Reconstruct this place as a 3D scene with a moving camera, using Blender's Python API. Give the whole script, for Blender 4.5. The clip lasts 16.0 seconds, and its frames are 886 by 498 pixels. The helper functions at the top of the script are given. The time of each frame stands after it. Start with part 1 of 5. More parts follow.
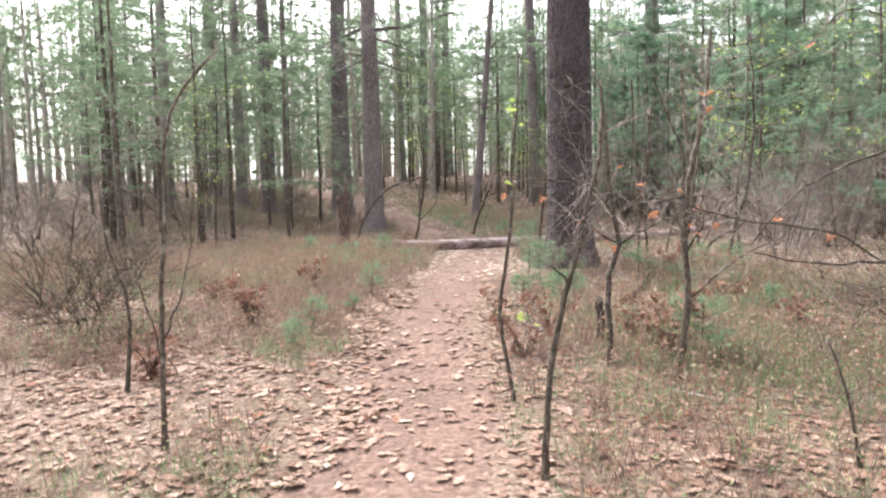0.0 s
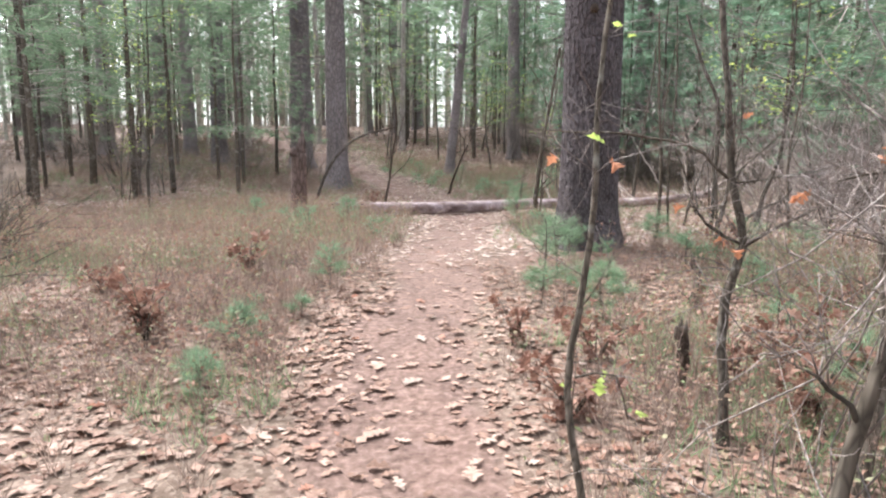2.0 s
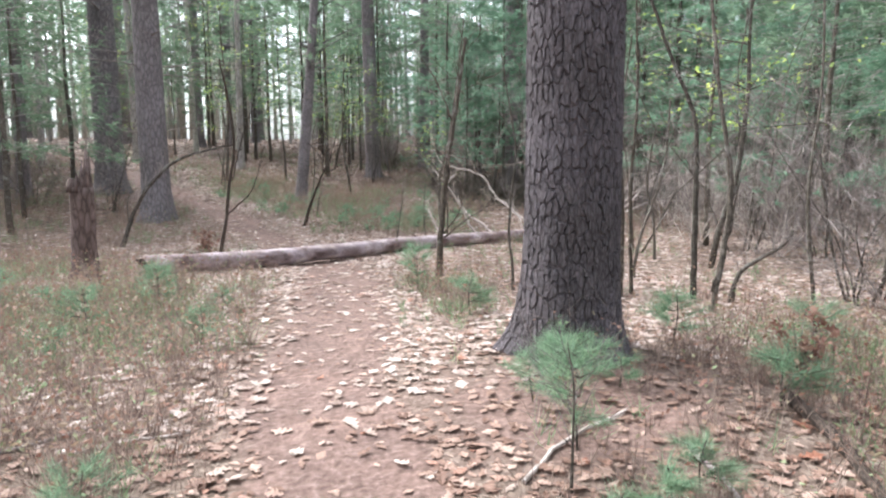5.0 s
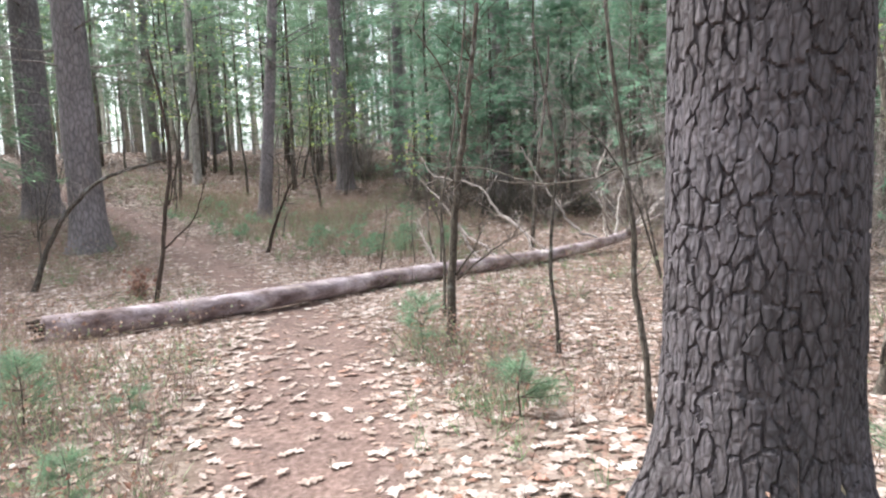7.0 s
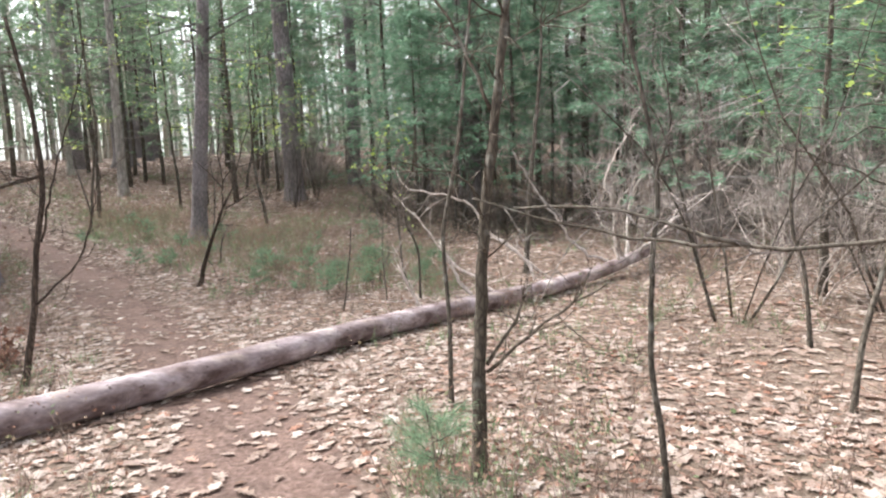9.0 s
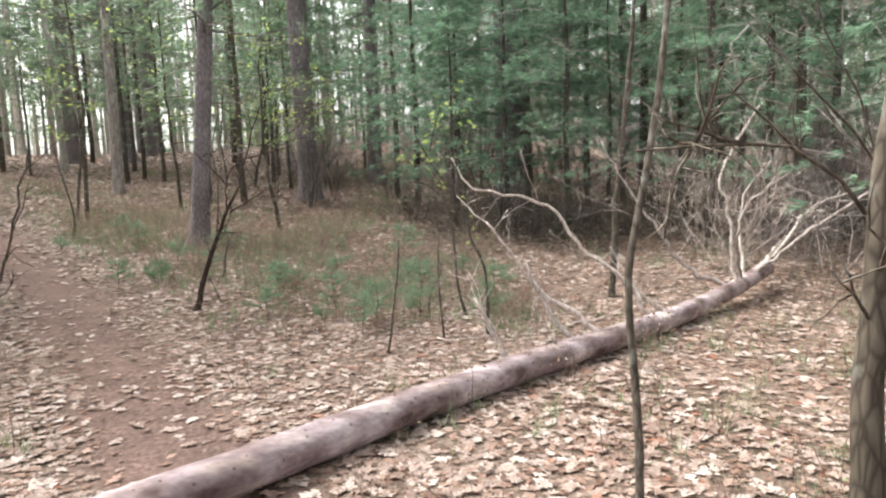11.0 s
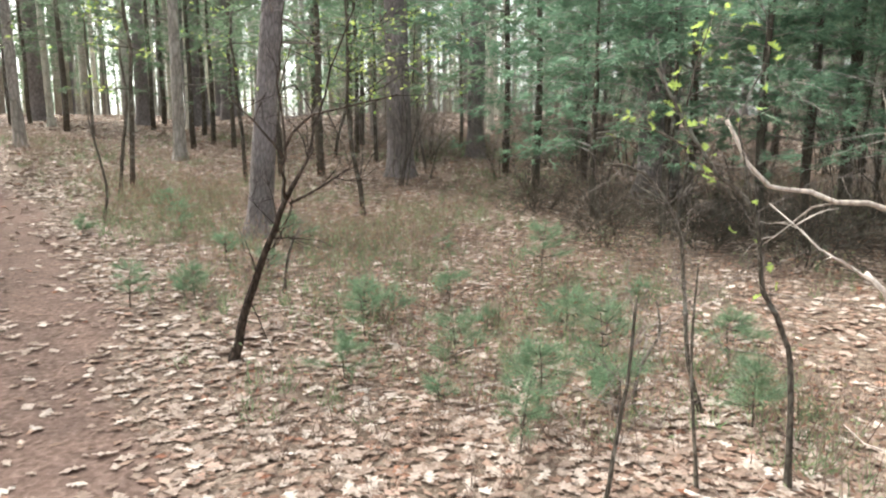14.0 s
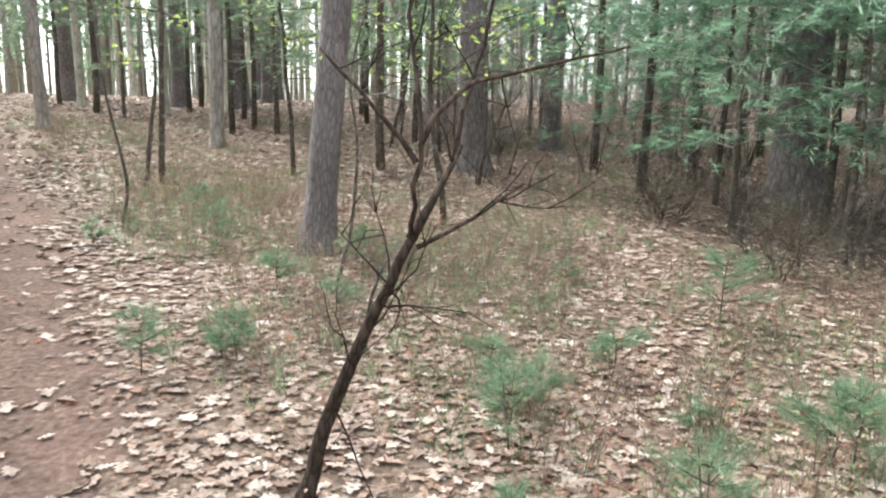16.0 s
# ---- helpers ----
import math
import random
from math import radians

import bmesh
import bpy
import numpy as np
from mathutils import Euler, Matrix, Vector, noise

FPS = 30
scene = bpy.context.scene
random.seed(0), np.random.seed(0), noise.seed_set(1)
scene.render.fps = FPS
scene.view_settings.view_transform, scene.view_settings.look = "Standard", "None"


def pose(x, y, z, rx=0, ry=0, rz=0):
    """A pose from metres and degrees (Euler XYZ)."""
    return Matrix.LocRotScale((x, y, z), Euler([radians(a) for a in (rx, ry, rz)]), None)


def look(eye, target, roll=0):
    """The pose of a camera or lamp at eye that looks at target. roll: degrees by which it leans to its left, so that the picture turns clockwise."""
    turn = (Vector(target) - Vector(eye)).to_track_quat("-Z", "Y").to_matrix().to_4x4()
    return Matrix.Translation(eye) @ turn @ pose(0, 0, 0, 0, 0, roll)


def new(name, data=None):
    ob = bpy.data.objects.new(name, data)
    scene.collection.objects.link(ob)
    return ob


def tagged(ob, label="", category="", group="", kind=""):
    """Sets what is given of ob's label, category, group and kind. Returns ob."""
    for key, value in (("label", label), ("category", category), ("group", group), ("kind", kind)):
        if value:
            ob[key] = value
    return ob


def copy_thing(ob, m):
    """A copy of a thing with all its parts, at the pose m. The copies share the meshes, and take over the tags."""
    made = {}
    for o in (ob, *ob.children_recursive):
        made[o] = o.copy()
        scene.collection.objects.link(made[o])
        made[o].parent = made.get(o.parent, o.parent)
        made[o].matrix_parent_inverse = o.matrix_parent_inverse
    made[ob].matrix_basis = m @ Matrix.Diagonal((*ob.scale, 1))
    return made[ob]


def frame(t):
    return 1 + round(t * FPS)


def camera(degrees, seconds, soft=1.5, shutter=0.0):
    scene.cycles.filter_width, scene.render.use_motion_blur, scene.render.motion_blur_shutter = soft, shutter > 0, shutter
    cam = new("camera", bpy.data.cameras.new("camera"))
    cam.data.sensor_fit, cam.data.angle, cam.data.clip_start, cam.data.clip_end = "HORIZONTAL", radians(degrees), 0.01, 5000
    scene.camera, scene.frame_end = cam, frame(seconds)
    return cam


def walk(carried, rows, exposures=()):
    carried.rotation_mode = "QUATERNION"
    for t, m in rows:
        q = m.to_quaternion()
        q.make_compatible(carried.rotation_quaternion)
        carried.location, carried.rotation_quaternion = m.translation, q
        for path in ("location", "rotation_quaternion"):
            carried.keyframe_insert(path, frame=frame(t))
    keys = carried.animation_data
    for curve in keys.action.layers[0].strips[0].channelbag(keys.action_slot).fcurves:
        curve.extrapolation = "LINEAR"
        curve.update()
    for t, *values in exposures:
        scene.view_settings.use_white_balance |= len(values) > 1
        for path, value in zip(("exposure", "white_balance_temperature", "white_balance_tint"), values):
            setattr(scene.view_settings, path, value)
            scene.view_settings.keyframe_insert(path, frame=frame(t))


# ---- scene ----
cam = camera(66.2, 16.0, soft=2.2)
METRES, EYE, TILT, LEAN, TURN = 17.6, 1.5, 0.0, 0.0, 0.0
ROWS = [
    (0.0, 0.0, 0.0, 0.0, -0.1, -4.59, 1.25),
    (0.5, 0.0011, 0.0333, 0.0009, -2.21, -4.9, 0.92),
    (1.0, -0.0016, 0.0653, 0.0008, -4.38, -5.45, 0.59),
    (1.5, -0.0059, 0.0947, 0.0005, -3.67, -6.84, 0.38),
    (2.0, -0.0104, 0.1242, 0.0018, -2.98, -8.53, -0.27),
    (2.5, -0.015, 0.1554, 0.0033, -5.29, -9.48, -0.74),
    (3.0, -0.0166, 0.1872, 0.0065, -6.51, -10.47, -0.26),
    (3.5, -0.0188, 0.2174, 0.0074, -9.04, -10.24, -0.16),
    (4.0, -0.0172, 0.2495, 0.0089, -9.92, -8.63, -0.16),
    (4.5, -0.0169, 0.2809, 0.0105, -12.32, -8.38, -0.36),
    (5.0, -0.0138, 0.3123, 0.0135, -16.09, -7.68, 0.22),
    (7.5, 0.0082, 0.4683, 0.0181, -18.73, -6.8, 1.86),
    (8.0, 0.0134, 0.4996, 0.0207, -19.69, -6.07, 2.04),
    (8.5, 0.0175, 0.5305, 0.022, -23.52, -6.82, 2.57),
    (9.0, 0.0245, 0.5618, 0.0223, -22.98, -7.17, 2.4),
    (9.5, 0.0271, 0.5918, 0.0234, -22.84, -7.81, 2.4),
    (10.0, 0.0313, 0.6215, 0.0213, -21.95, -8.17, 2.08),
    (12.5, 0.0467, 0.7807, 0.0176, -24.13, -5.39, 1.52),
    (13.0, 0.0525, 0.8093, 0.0156, -24.64, -6.29, 1.13),
    (13.5, 0.0578, 0.8397, 0.0154, -23.39, -7.81, 0.65),
    (14.0, 0.0607, 0.8684, 0.0176, -15.81, -9.26, 0.19),
    (14.5, 0.056, 0.8974, 0.0148, -16.18, -10.55, -0.49),
    (15.0, 0.0547, 0.9292, 0.0189, -16.54, -10.86, -0.1),
    (15.5, 0.0549, 0.9595, 0.0184, -14.96, -9.14, -0.83),
    (16.0, 0.0491, 0.9905, 0.0179, -13.0, -10.27, -0.76),
]
walk(cam, [(t, pose(0, 0, EYE, TILT, LEAN, TURN) @ pose(METRES * x, METRES * y, METRES * z, 90 + pitch, roll, yaw)) for t, x, y, z, yaw, pitch, roll in ROWS],
     exposures=[(0.0, 2.13, 6400, 10), (2.5, 2.1, 6000, 8), (5.0, 2.06, 5800, 6), (8.0, 2.07, 5980, 5), (10.0, 1.98, 6300, 8), (13.0, 2.17, 6450, 2), (15.0, 2.34, 6300, 2), (16.0, 2.4, 6150, 2)])

# ---- daylight: an overcast sky ----
world = bpy.data.worlds.new("overcast_sky")
scene.world = world
world.use_nodes = True
wn, wl = world.node_tree.nodes, world.node_tree.links
sky = wn.new("ShaderNodeTexSky")
sky.sky_type, sky.sun_disc = "NISHITA", False
sky.sun_elevation, sky.sun_rotation = radians(48), radians(-35)
sky.air_density, sky.dust_density, sky.ozone_density = 1.0, 6.0, 0.6
grey = wn.new("ShaderNodeHueSaturation")
grey.inputs["Saturation"].default_value = 0.22
wl.new(sky.outputs[0], grey.inputs["Color"])
wl.new(grey.outputs[0], wn["Background"].inputs[0])
wn["Background"].inputs[1].default_value = 0.15
sun_data = bpy.data.lights.new("sun", "SUN")
sun_data.energy, sun_data.angle, sun_data.color = 1.2, radians(25), (1.0, 0.96, 0.9)
sun = new("sun", sun_data)
sun.matrix_basis = look((-20, 30, 45), (0, 5, 0))

# ---- small tools ----
RNG = np.random.default_rng(7)
TABLE = np.random.default_rng(3).random((256, 256))


def vnoise(x, y, size, shift=0):
    """Smooth value noise between 0 and 1, with cells of that size in metres."""
    u, v = np.asarray(x, float) / size + 37.3 * shift + 500, np.asarray(y, float) / size + 11.7 * shift + 500
    i, j = np.floor(u).astype(int), np.floor(v).astype(int)
    a, b = u - i, v - j
    a, b = a * a * (3 - 2 * a), b * b * (3 - 2 * b)
    g = lambda p, q: TABLE[p % 256, q % 256]
    return (g(i, j) * (1 - a) + g(i + 1, j) * a) * (1 - b) + (g(i, j + 1) * (1 - a) + g(i + 1, j + 1) * a) * b


class Soup:
    """Triangles gathered for one mesh."""

    def __init__(self):
        self.v, self.f, self.n = [], [], 0

    def add(self, v, f):
        v = np.asarray(v, float).reshape(-1, 3)
        self.v.append(v)
        self.f.append(np.asarray(f, int).reshape(-1, 3) + self.n)
        self.n += len(v)
        return self

    def mesh(self, name, material, smooth=True):
        v, f = np.concatenate(self.v), np.concatenate(self.f)
        me = bpy.data.meshes.new(name)
        me.vertices.add(len(v))
        me.vertices.foreach_set("co", v.astype(np.float32).ravel())
        me.loops.add(f.size)
        me.loops.foreach_set("vertex_index", f.astype(np.int32).ravel())
        me.polygons.add(len(f))
        me.polygons.foreach_set("loop_start", np.arange(0, f.size, 3, dtype=np.int32))
        me.polygons.foreach_set("loop_total", np.full(len(f), 3, dtype=np.int32))
        me.polygons.foreach_set("use_smooth", np.full(len(f), smooth))
        me.materials.append(material)
        me.update(calc_edges=True)
        return me


def part(name, soup, material, parent=None, label="", smooth=True):
    ob = new(name, soup.mesh(name, material, smooth))
    ob.parent = parent
    return tagged(ob, label)


def unit(v):
    return v / np.maximum(np.linalg.norm(v, axis=-1, keepdims=True), 1e-9)


def curve(points, step=0.12, wiggle=0.0, rng=RNG):
    """A smooth line through a few bends."""
    p = np.asarray(points, float)
    if len(p) > 2:
        q = np.vstack([2 * p[0] - p[1], p, 2 * p[-1] - p[-2]])
        out = []
        for a, b, c, d in zip(q[:-3], q[1:-2], q[2:-1], q[3:]):
            n = max(2, int(np.linalg.norm(c - b) / step))
            t = np.arange(n)[:, None] / n
            out.append(0.5 * (2 * b + (c - a) * t + (2 * a - 5 * b + 4 * c - d) * t ** 2 + (3 * b - a - 3 * c + d) * t ** 3))
        p = np.vstack(out + [p[-1:]])
    else:
        n = max(2, int(np.linalg.norm(p[1] - p[0]) / step))
        p = p[0] + (p[1] - p[0]) * np.linspace(0, 1, n + 1)[:, None]
    if wiggle:
        w = rng.normal(0, wiggle, p.shape)
        w[0] = w[-1] = 0
        p = p + w
    return p


def tube(soup, p, r, sides=6, rough=0.0, rng=RNG):
    """A tapered tube along the line p with the radii r, closed at its tip and foot."""
    p = np.asarray(p, float)
    n = len(p)
    r = np.broadcast_to(np.asarray(r, float), (n,))
    d = unit(np.gradient(p, axis=0))
    ref = np.array([1.0, 0.0, 0.0]) if abs(d[0][0]) < 0.8 else np.array([0.0, 1.0, 0.0])
    s = unit(np.cross(d, ref))
    t = np.cross(d, s)
    a = np.linspace(0, 2 * math.pi, sides, endpoint=False)
    ring = np.cos(a)[None, :, None] * s[:, None] + np.sin(a)[None, :, None] * t[:, None]
    rr = r[:, None] * (1 + (rng.normal(0, rough, (n, sides)) if rough else 0))
    v = (p[:, None] + ring * np.broadcast_to(rr, (n, sides))[:, :, None]).reshape(-1, 3)
    i = np.arange(n - 1)[:, None] * sides
    j, k = np.arange(sides)[None], (np.arange(sides)[None] + 1) % sides
    f = np.concatenate([np.stack([i + j, i + k, i + sides + k], -1).reshape(-1, 3), np.stack([i + j, i + sides + k, i + sides + j], -1).reshape(-1, 3)])
    v = np.vstack([v, p[:1], p[-1:]])
    e = (n - 1) * sides
    caps = np.concatenate([np.stack([np.full(sides, n * sides), k[0], j[0]], -1), np.stack([np.full(sides, n * sides + 1), e + j[0], e + k[0]], -1)])
    soup.add(v, np.concatenate([f, caps]))


def needles(soup, at, way, count, length, width, spread, rng=RNG, droop=0.0):
    """Tufts of thin blades: count of them at each place, fanned about its direction."""
    at, way = np.repeat(np.asarray(at, float), count, 0), np.repeat(unit(np.asarray(way, float)), count, 0)
    n = len(at)
    d = unit(way + rng.normal(0, spread, (n, 3)))
    d[:, 2] -= droop
    size = length * rng.uniform(0.6, 1.15, (n, 1))
    side = unit(np.cross(d, rng.normal(0, 1, (n, 3)))) * width / 2
    at = at + rng.normal(0, length * 0.12, (n, 3))
    v = np.stack([at - side, at + side, at + d * size], 1)
    soup.add(v, np.arange(3 * n))


def leaf_form(along, half):
    """A flat leaf of unit length: midrib, two edges and the triangles between them."""
    n = len(along)
    u, w = np.array(along), np.array(half)
    v = np.concatenate([np.stack([u, 0 * u, 0 * u], 1), np.stack([u, w, 0 * u], 1), np.stack([u, -w, 0 * u], 1)])
    i = np.arange(n - 1)
    f = np.concatenate([np.stack([i, i + 1, i + n + 1], 1), np.stack([i, i + n + 1, i + n], 1), np.stack([i, i + 2 * n, i + 2 * n + 1], 1), np.stack([i, i + 2 * n + 1, i + 1], 1)])
    return v, f


OAK = leaf_form([0, 0.16, 0.27, 0.42, 0.52, 0.68, 0.8, 1.0], [0.02, 0.19, 0.08, 0.34, 0.13, 0.36, 0.15, 0.05])
PLAIN = leaf_form([0, 0.3, 0.5, 0.72, 1.0], [0.03, 0.3, 0.13, 0.33, 0.06])
CHIP = (np.array([[0, 0, 0], [0.5, 0.26, 0], [1, 0.03, 0], [0.45, -0.28, 0]], float), np.array([[0, 2, 1], [0, 3, 2]]))


def leaves(soup, form, at, size, tilt, curl, rng=RNG, up=None):
    """Leaves of that form, lying or hanging at the places given, each turned, tilted and curled by chance."""
    v0, f0 = form
    at = np.asarray(at, float)
    n = len(at)
    nrm = unit(np.array([0, 0, 1.0]) + rng.normal(0, tilt, (n, 3))) if up is None else unit(up + rng.normal(0, tilt, (n, 3)))
    a = unit(np.cross(nrm, rng.normal(0, 1, (n, 3))))
    b = np.cross(nrm, a)
    s = size * rng.uniform(0.55, 1.3, n)
    c1, c2 = rng.normal(0, curl, n), rng.normal(0, curl, n) + curl * 0.5
    x, y = v0[:, 0] - 0.5, v0[:, 1]
    wide = rng.uniform(0.75, 1.25, n)
    z = c1[:, None] * (x ** 2 * 2.2)[None] + c2[:, None] * (np.abs(y) * 1.6)[None] + rng.normal(0, 0.02, (n, len(x)))
    v = at[:, None] + s[:, None, None] * (x[None, :, None] * a[:, None] + (y[None] * wide[:, None])[:, :, None] * b[:, None] + z[:, :, None] * nrm[:, None])
    f = f0[None] + (np.arange(n) * len(v0))[:, None, None]
    soup.add(v, f)


# ---- materials ----
def material(name, rough=0.9, spec=0.2):
    m = bpy.data.materials.new(name)
    m.use_nodes = True
    b = m.node_tree.nodes["Principled BSDF"]
    b.inputs["Roughness"].default_value = rough
    b.inputs["Specular IOR Level"].default_value = spec
    return m, m.node_tree.nodes, m.node_tree.links, b


def ramp(nodes, stops):
    r = nodes.new("ShaderNodeValToRGB")
    e = r.color_ramp.elements
    while len(e) < len(stops):
        e.new(0.5)
    for x, (p, c) in zip(e, stops):
        x.position, x.color = p, (*c, 1)
    return r


def noise_node(nodes, links, scale, detail=4, stretch=None, kind="ShaderNodeTexNoise", space="Object"):
    t = nodes.new(kind)
    t.inputs["Scale"].default_value = scale
    if kind == "ShaderNodeTexNoise":
        t.inputs["Detail"].default_value = detail
    c = nodes.new("ShaderNodeTexCoord")
    if stretch:
        mp = nodes.new("ShaderNodeMapping")
        mp.inputs["Scale"].default_value = stretch
        links.new(c.outputs[space], mp.inputs[0])
        links.new(mp.outputs[0], t.inputs["Vector"])
    else:
        links.new(c.outputs[space], t.inputs["Vector"])
    return t


def mix(nodes, links, a, b, fac, mode="MIX"):
    m = nodes.new("ShaderNodeMix")
    m.data_type, m.blend_type = "RGBA", mode
    for socket, value in ((m.inputs[0], fac), (m.inputs[6], a), (m.inputs[7], b)):
        if hasattr(value, "is_linked"):
            links.new(value, socket)
        elif isinstance(value, float):
            socket.default_value = value
        else:
            socket.default_value = (*value, 1)
    return m.outputs[2]


def bump(nodes, links, bsdf, height, strength, distance):
    b = nodes.new("ShaderNodeBump")
    b.inputs["Strength"].default_value, b.inputs["Distance"].default_value = strength, distance
    links.new(height, b.inputs["Height"])
    links.new(b.outputs[0], bsdf.inputs["Normal"])


def bark_material(name, dark, mid, light, scale=14.0, depth=0.02, lichen=0.0):
    m, n, l, b = material(name, 0.95, 0.1)
    cells = noise_node(n, l, scale, stretch=(1, 1, 0.32), kind="ShaderNodeTexVoronoi")
    cells.feature = "DISTANCE_TO_EDGE"
    grain = noise_node(n, l, 38, 6, (1, 1, 0.3))
    broad = noise_node(n, l, 1.6, 3)
    r = ramp(n, [(0.0, dark), (0.14, mid), (0.6, light)])
    l.new(cells.outputs["Distance"], r.inputs[0])
    g = ramp(n, [(0.25, (0.55, 0.55, 0.55)), (0.75, (1.25, 1.2, 1.18))])
    l.new(grain.outputs[0], g.inputs[0])
    col = mix(n, l, r.outputs[0], g.outputs[0], 0.8, "MULTIPLY")
    g2 = ramp(n, [(0.35, (0.78, 0.76, 0.74)), (0.7, (1.15, 1.13, 1.16))])
    l.new(broad.outputs[0], g2.inputs[0])
    col = mix(n, l, col, g2.outputs[0], 0.9, "MULTIPLY")
    if lichen:
        spots = noise_node(n, l, 7, 5)
        r3 = ramp(n, [(0.56, (0, 0, 0)), (0.66, (lichen, lichen, lichen))])
        l.new(spots.outputs[0], r3.inputs[0])
        col = mix(n, l, col, (0.42, 0.42, 0.38), r3.outputs[0])
    oi = n.new("ShaderNodeObjectInfo")
    tone = ramp(n, [(0.0, (0.75, 0.75, 0.75)), (1.0, (1.2, 1.17, 1.15))])
    l.new(oi.outputs["Random"], tone.inputs[0])
    col = mix(n, l, col, tone.outputs[0], 1.0, "MULTIPLY")
    l.new(col, b.inputs["Base Color"])
    both = n.new("ShaderNodeMath")
    both.operation = "MULTIPLY_ADD"
    both.inputs[1].default_value = 1.4
    l.new(cells.outputs["Distance"], both.inputs[0])
    l.new(grain.outputs[0], both.inputs[2])
    bump(n, l, b, both.outputs[0], 0.8, depth)
    return m


def island_material(name, stops, rough=0.8, spec=0.25, sheer=0.0, grain=60.0, single=False):
    """Leaves and needles: each its own tone."""
    m, n, l, b = material(name, rough, spec)
    g = n.new("ShaderNodeObjectInfo" if single else "ShaderNodeNewGeometry")
    r = ramp(n, stops)
    l.new(g.outputs["Random" if single else "Random Per Island"], r.inputs[0])
    t = noise_node(n, l, grain, 3)
    k = ramp(n, [(0.3, (0.72, 0.7, 0.68)), (0.7, (1.18, 1.18, 1.18))])
    l.new(t.outputs[0], k.inputs[0])
    col = mix(n, l, r.outputs[0], k.outputs[0], 0.8, "MULTIPLY")
    l.new(col, b.inputs["Base Color"])
    if sheer:
        tr = n.new("ShaderNodeBsdfTranslucent")
        l.new(col, tr.inputs[0])
        ms = n.new("ShaderNodeMixShader")
        ms.inputs[0].default_value = sheer
        l.new(b.outputs[0], ms.inputs[1])
        l.new(tr.outputs[0], ms.inputs[2])
        l.new(ms.outputs[0], n["Material Output"].inputs[0])
    return m


PINE_BARK = bark_material("pine_bark", (0.15, 0.137, 0.137), (0.215, 0.197, 0.2), (0.285, 0.265, 0.272), 20, 0.02)
# FAR_BARK is pine bark paled: haze over shaded trunks put into its colour
FAR_BARK = bark_material("haze_paled_bark", (0.25, 0.235, 0.22), (0.38, 0.36, 0.34), (0.5, 0.48, 0.46), 10, 0.02)
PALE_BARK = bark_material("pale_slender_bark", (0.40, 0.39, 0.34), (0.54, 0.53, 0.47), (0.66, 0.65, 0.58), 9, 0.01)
PLATE_BARK = bark_material("plated_bark", (0.077, 0.066, 0.067), (0.122, 0.11, 0.115), (0.165, 0.151, 0.159), 44, 0.010)
ROTTEN_BARK = bark_material("rotten_red_bark", (0.08, 0.06, 0.053), (0.14, 0.107, 0.097), (0.2, 0.16, 0.148), 16, 0.012)
SAPLING_BARK = bark_material("sapling_bark", (0.062, 0.054, 0.044), (0.115, 0.101, 0.083), (0.19, 0.172, 0.147), 40, 0.004, 0.3)
DARK_BARK = bark_material("dark_wet_bark", (0.035, 0.028, 0.023), (0.075, 0.058, 0.047), (0.13, 0.10, 0.08), 34, 0.006)
OLIVE_BARK = bark_material("olive_brown_bark", (0.06, 0.05, 0.04), (0.115, 0.098, 0.078), (0.185, 0.162, 0.13), 40, 0.004, 0.3)
TWIG = bark_material("grey_twig", (0.17, 0.15, 0.14), (0.28, 0.25, 0.235), (0.40, 0.37, 0.35), 50, 0.002)
PALE_WOOD = bark_material("weathered_pale_wood", (0.34, 0.30, 0.27), (0.52, 0.47, 0.43), (0.66, 0.61, 0.56), 22, 0.004)
BOUGH_NEEDLE = island_material("bough_needles", [(0.0, (0.12, 0.20, 0.135)), (0.5, (0.17, 0.275, 0.185)), (1.0, (0.25, 0.36, 0.24))], 0.6, 0.35, 0.6)
NEEDLE = island_material("pine_needles", [(0.0, (0.115, 0.165, 0.105)), (0.5, (0.165, 0.235, 0.15)), (1.0, (0.23, 0.31, 0.195))], 0.6, 0.35, 0.6)
SEEDLING_NEEDLE = island_material("seedling_needles", [(0.0, (0.11, 0.185, 0.11)), (0.5, (0.18, 0.275, 0.165)), (1.0, (0.28, 0.37, 0.23))], 0.6, 0.3, 0.4)
LEAF_TONES = [(0.0, (0.17, 0.11, 0.082)), (0.2, (0.25, 0.175, 0.138)), (0.45, (0.31, 0.23, 0.187)), (0.75, (0.39, 0.305, 0.257)), (0.93, (0.50, 0.425, 0.37)), (1.0, (0.28, 0.125, 0.075))]
LITTER = island_material("fallen_oak_leaves", [(p, (c[0] * 1.03, c[1] * 1.03, c[2] * 1.05)) for p, c in LEAF_TONES], 0.7, 0.35, 0.15, 45)
LITTER_BROWN = island_material("fallen_brown_leaves", [(p, (c[0] * 0.74, c[1] * 0.62, c[2] * 0.57)) for p, c in LEAF_TONES], 0.75, 0.3, 0.15, 45)
LITTER_LEAF = island_material("fallen_oak_leaf", LEAF_TONES, 0.7, 0.35, 0.15, 45, True)
DRY_GRASS = island_material("dry_stalks", [(0.0, (0.14, 0.095, 0.08)), (0.5, (0.215, 0.155, 0.13)), (1.0, (0.32, 0.25, 0.205))], 0.85, 0.2, 0.3)
BRUSH_LEAF = island_material("brush_leaves", [(0.0, (0.22, 0.11, 0.08)), (0.4, (0.31, 0.19, 0.14)), (0.7, (0.28, 0.22, 0.145)), (1.0, (0.20, 0.26, 0.13))], 0.7, 0.3, 0.3)
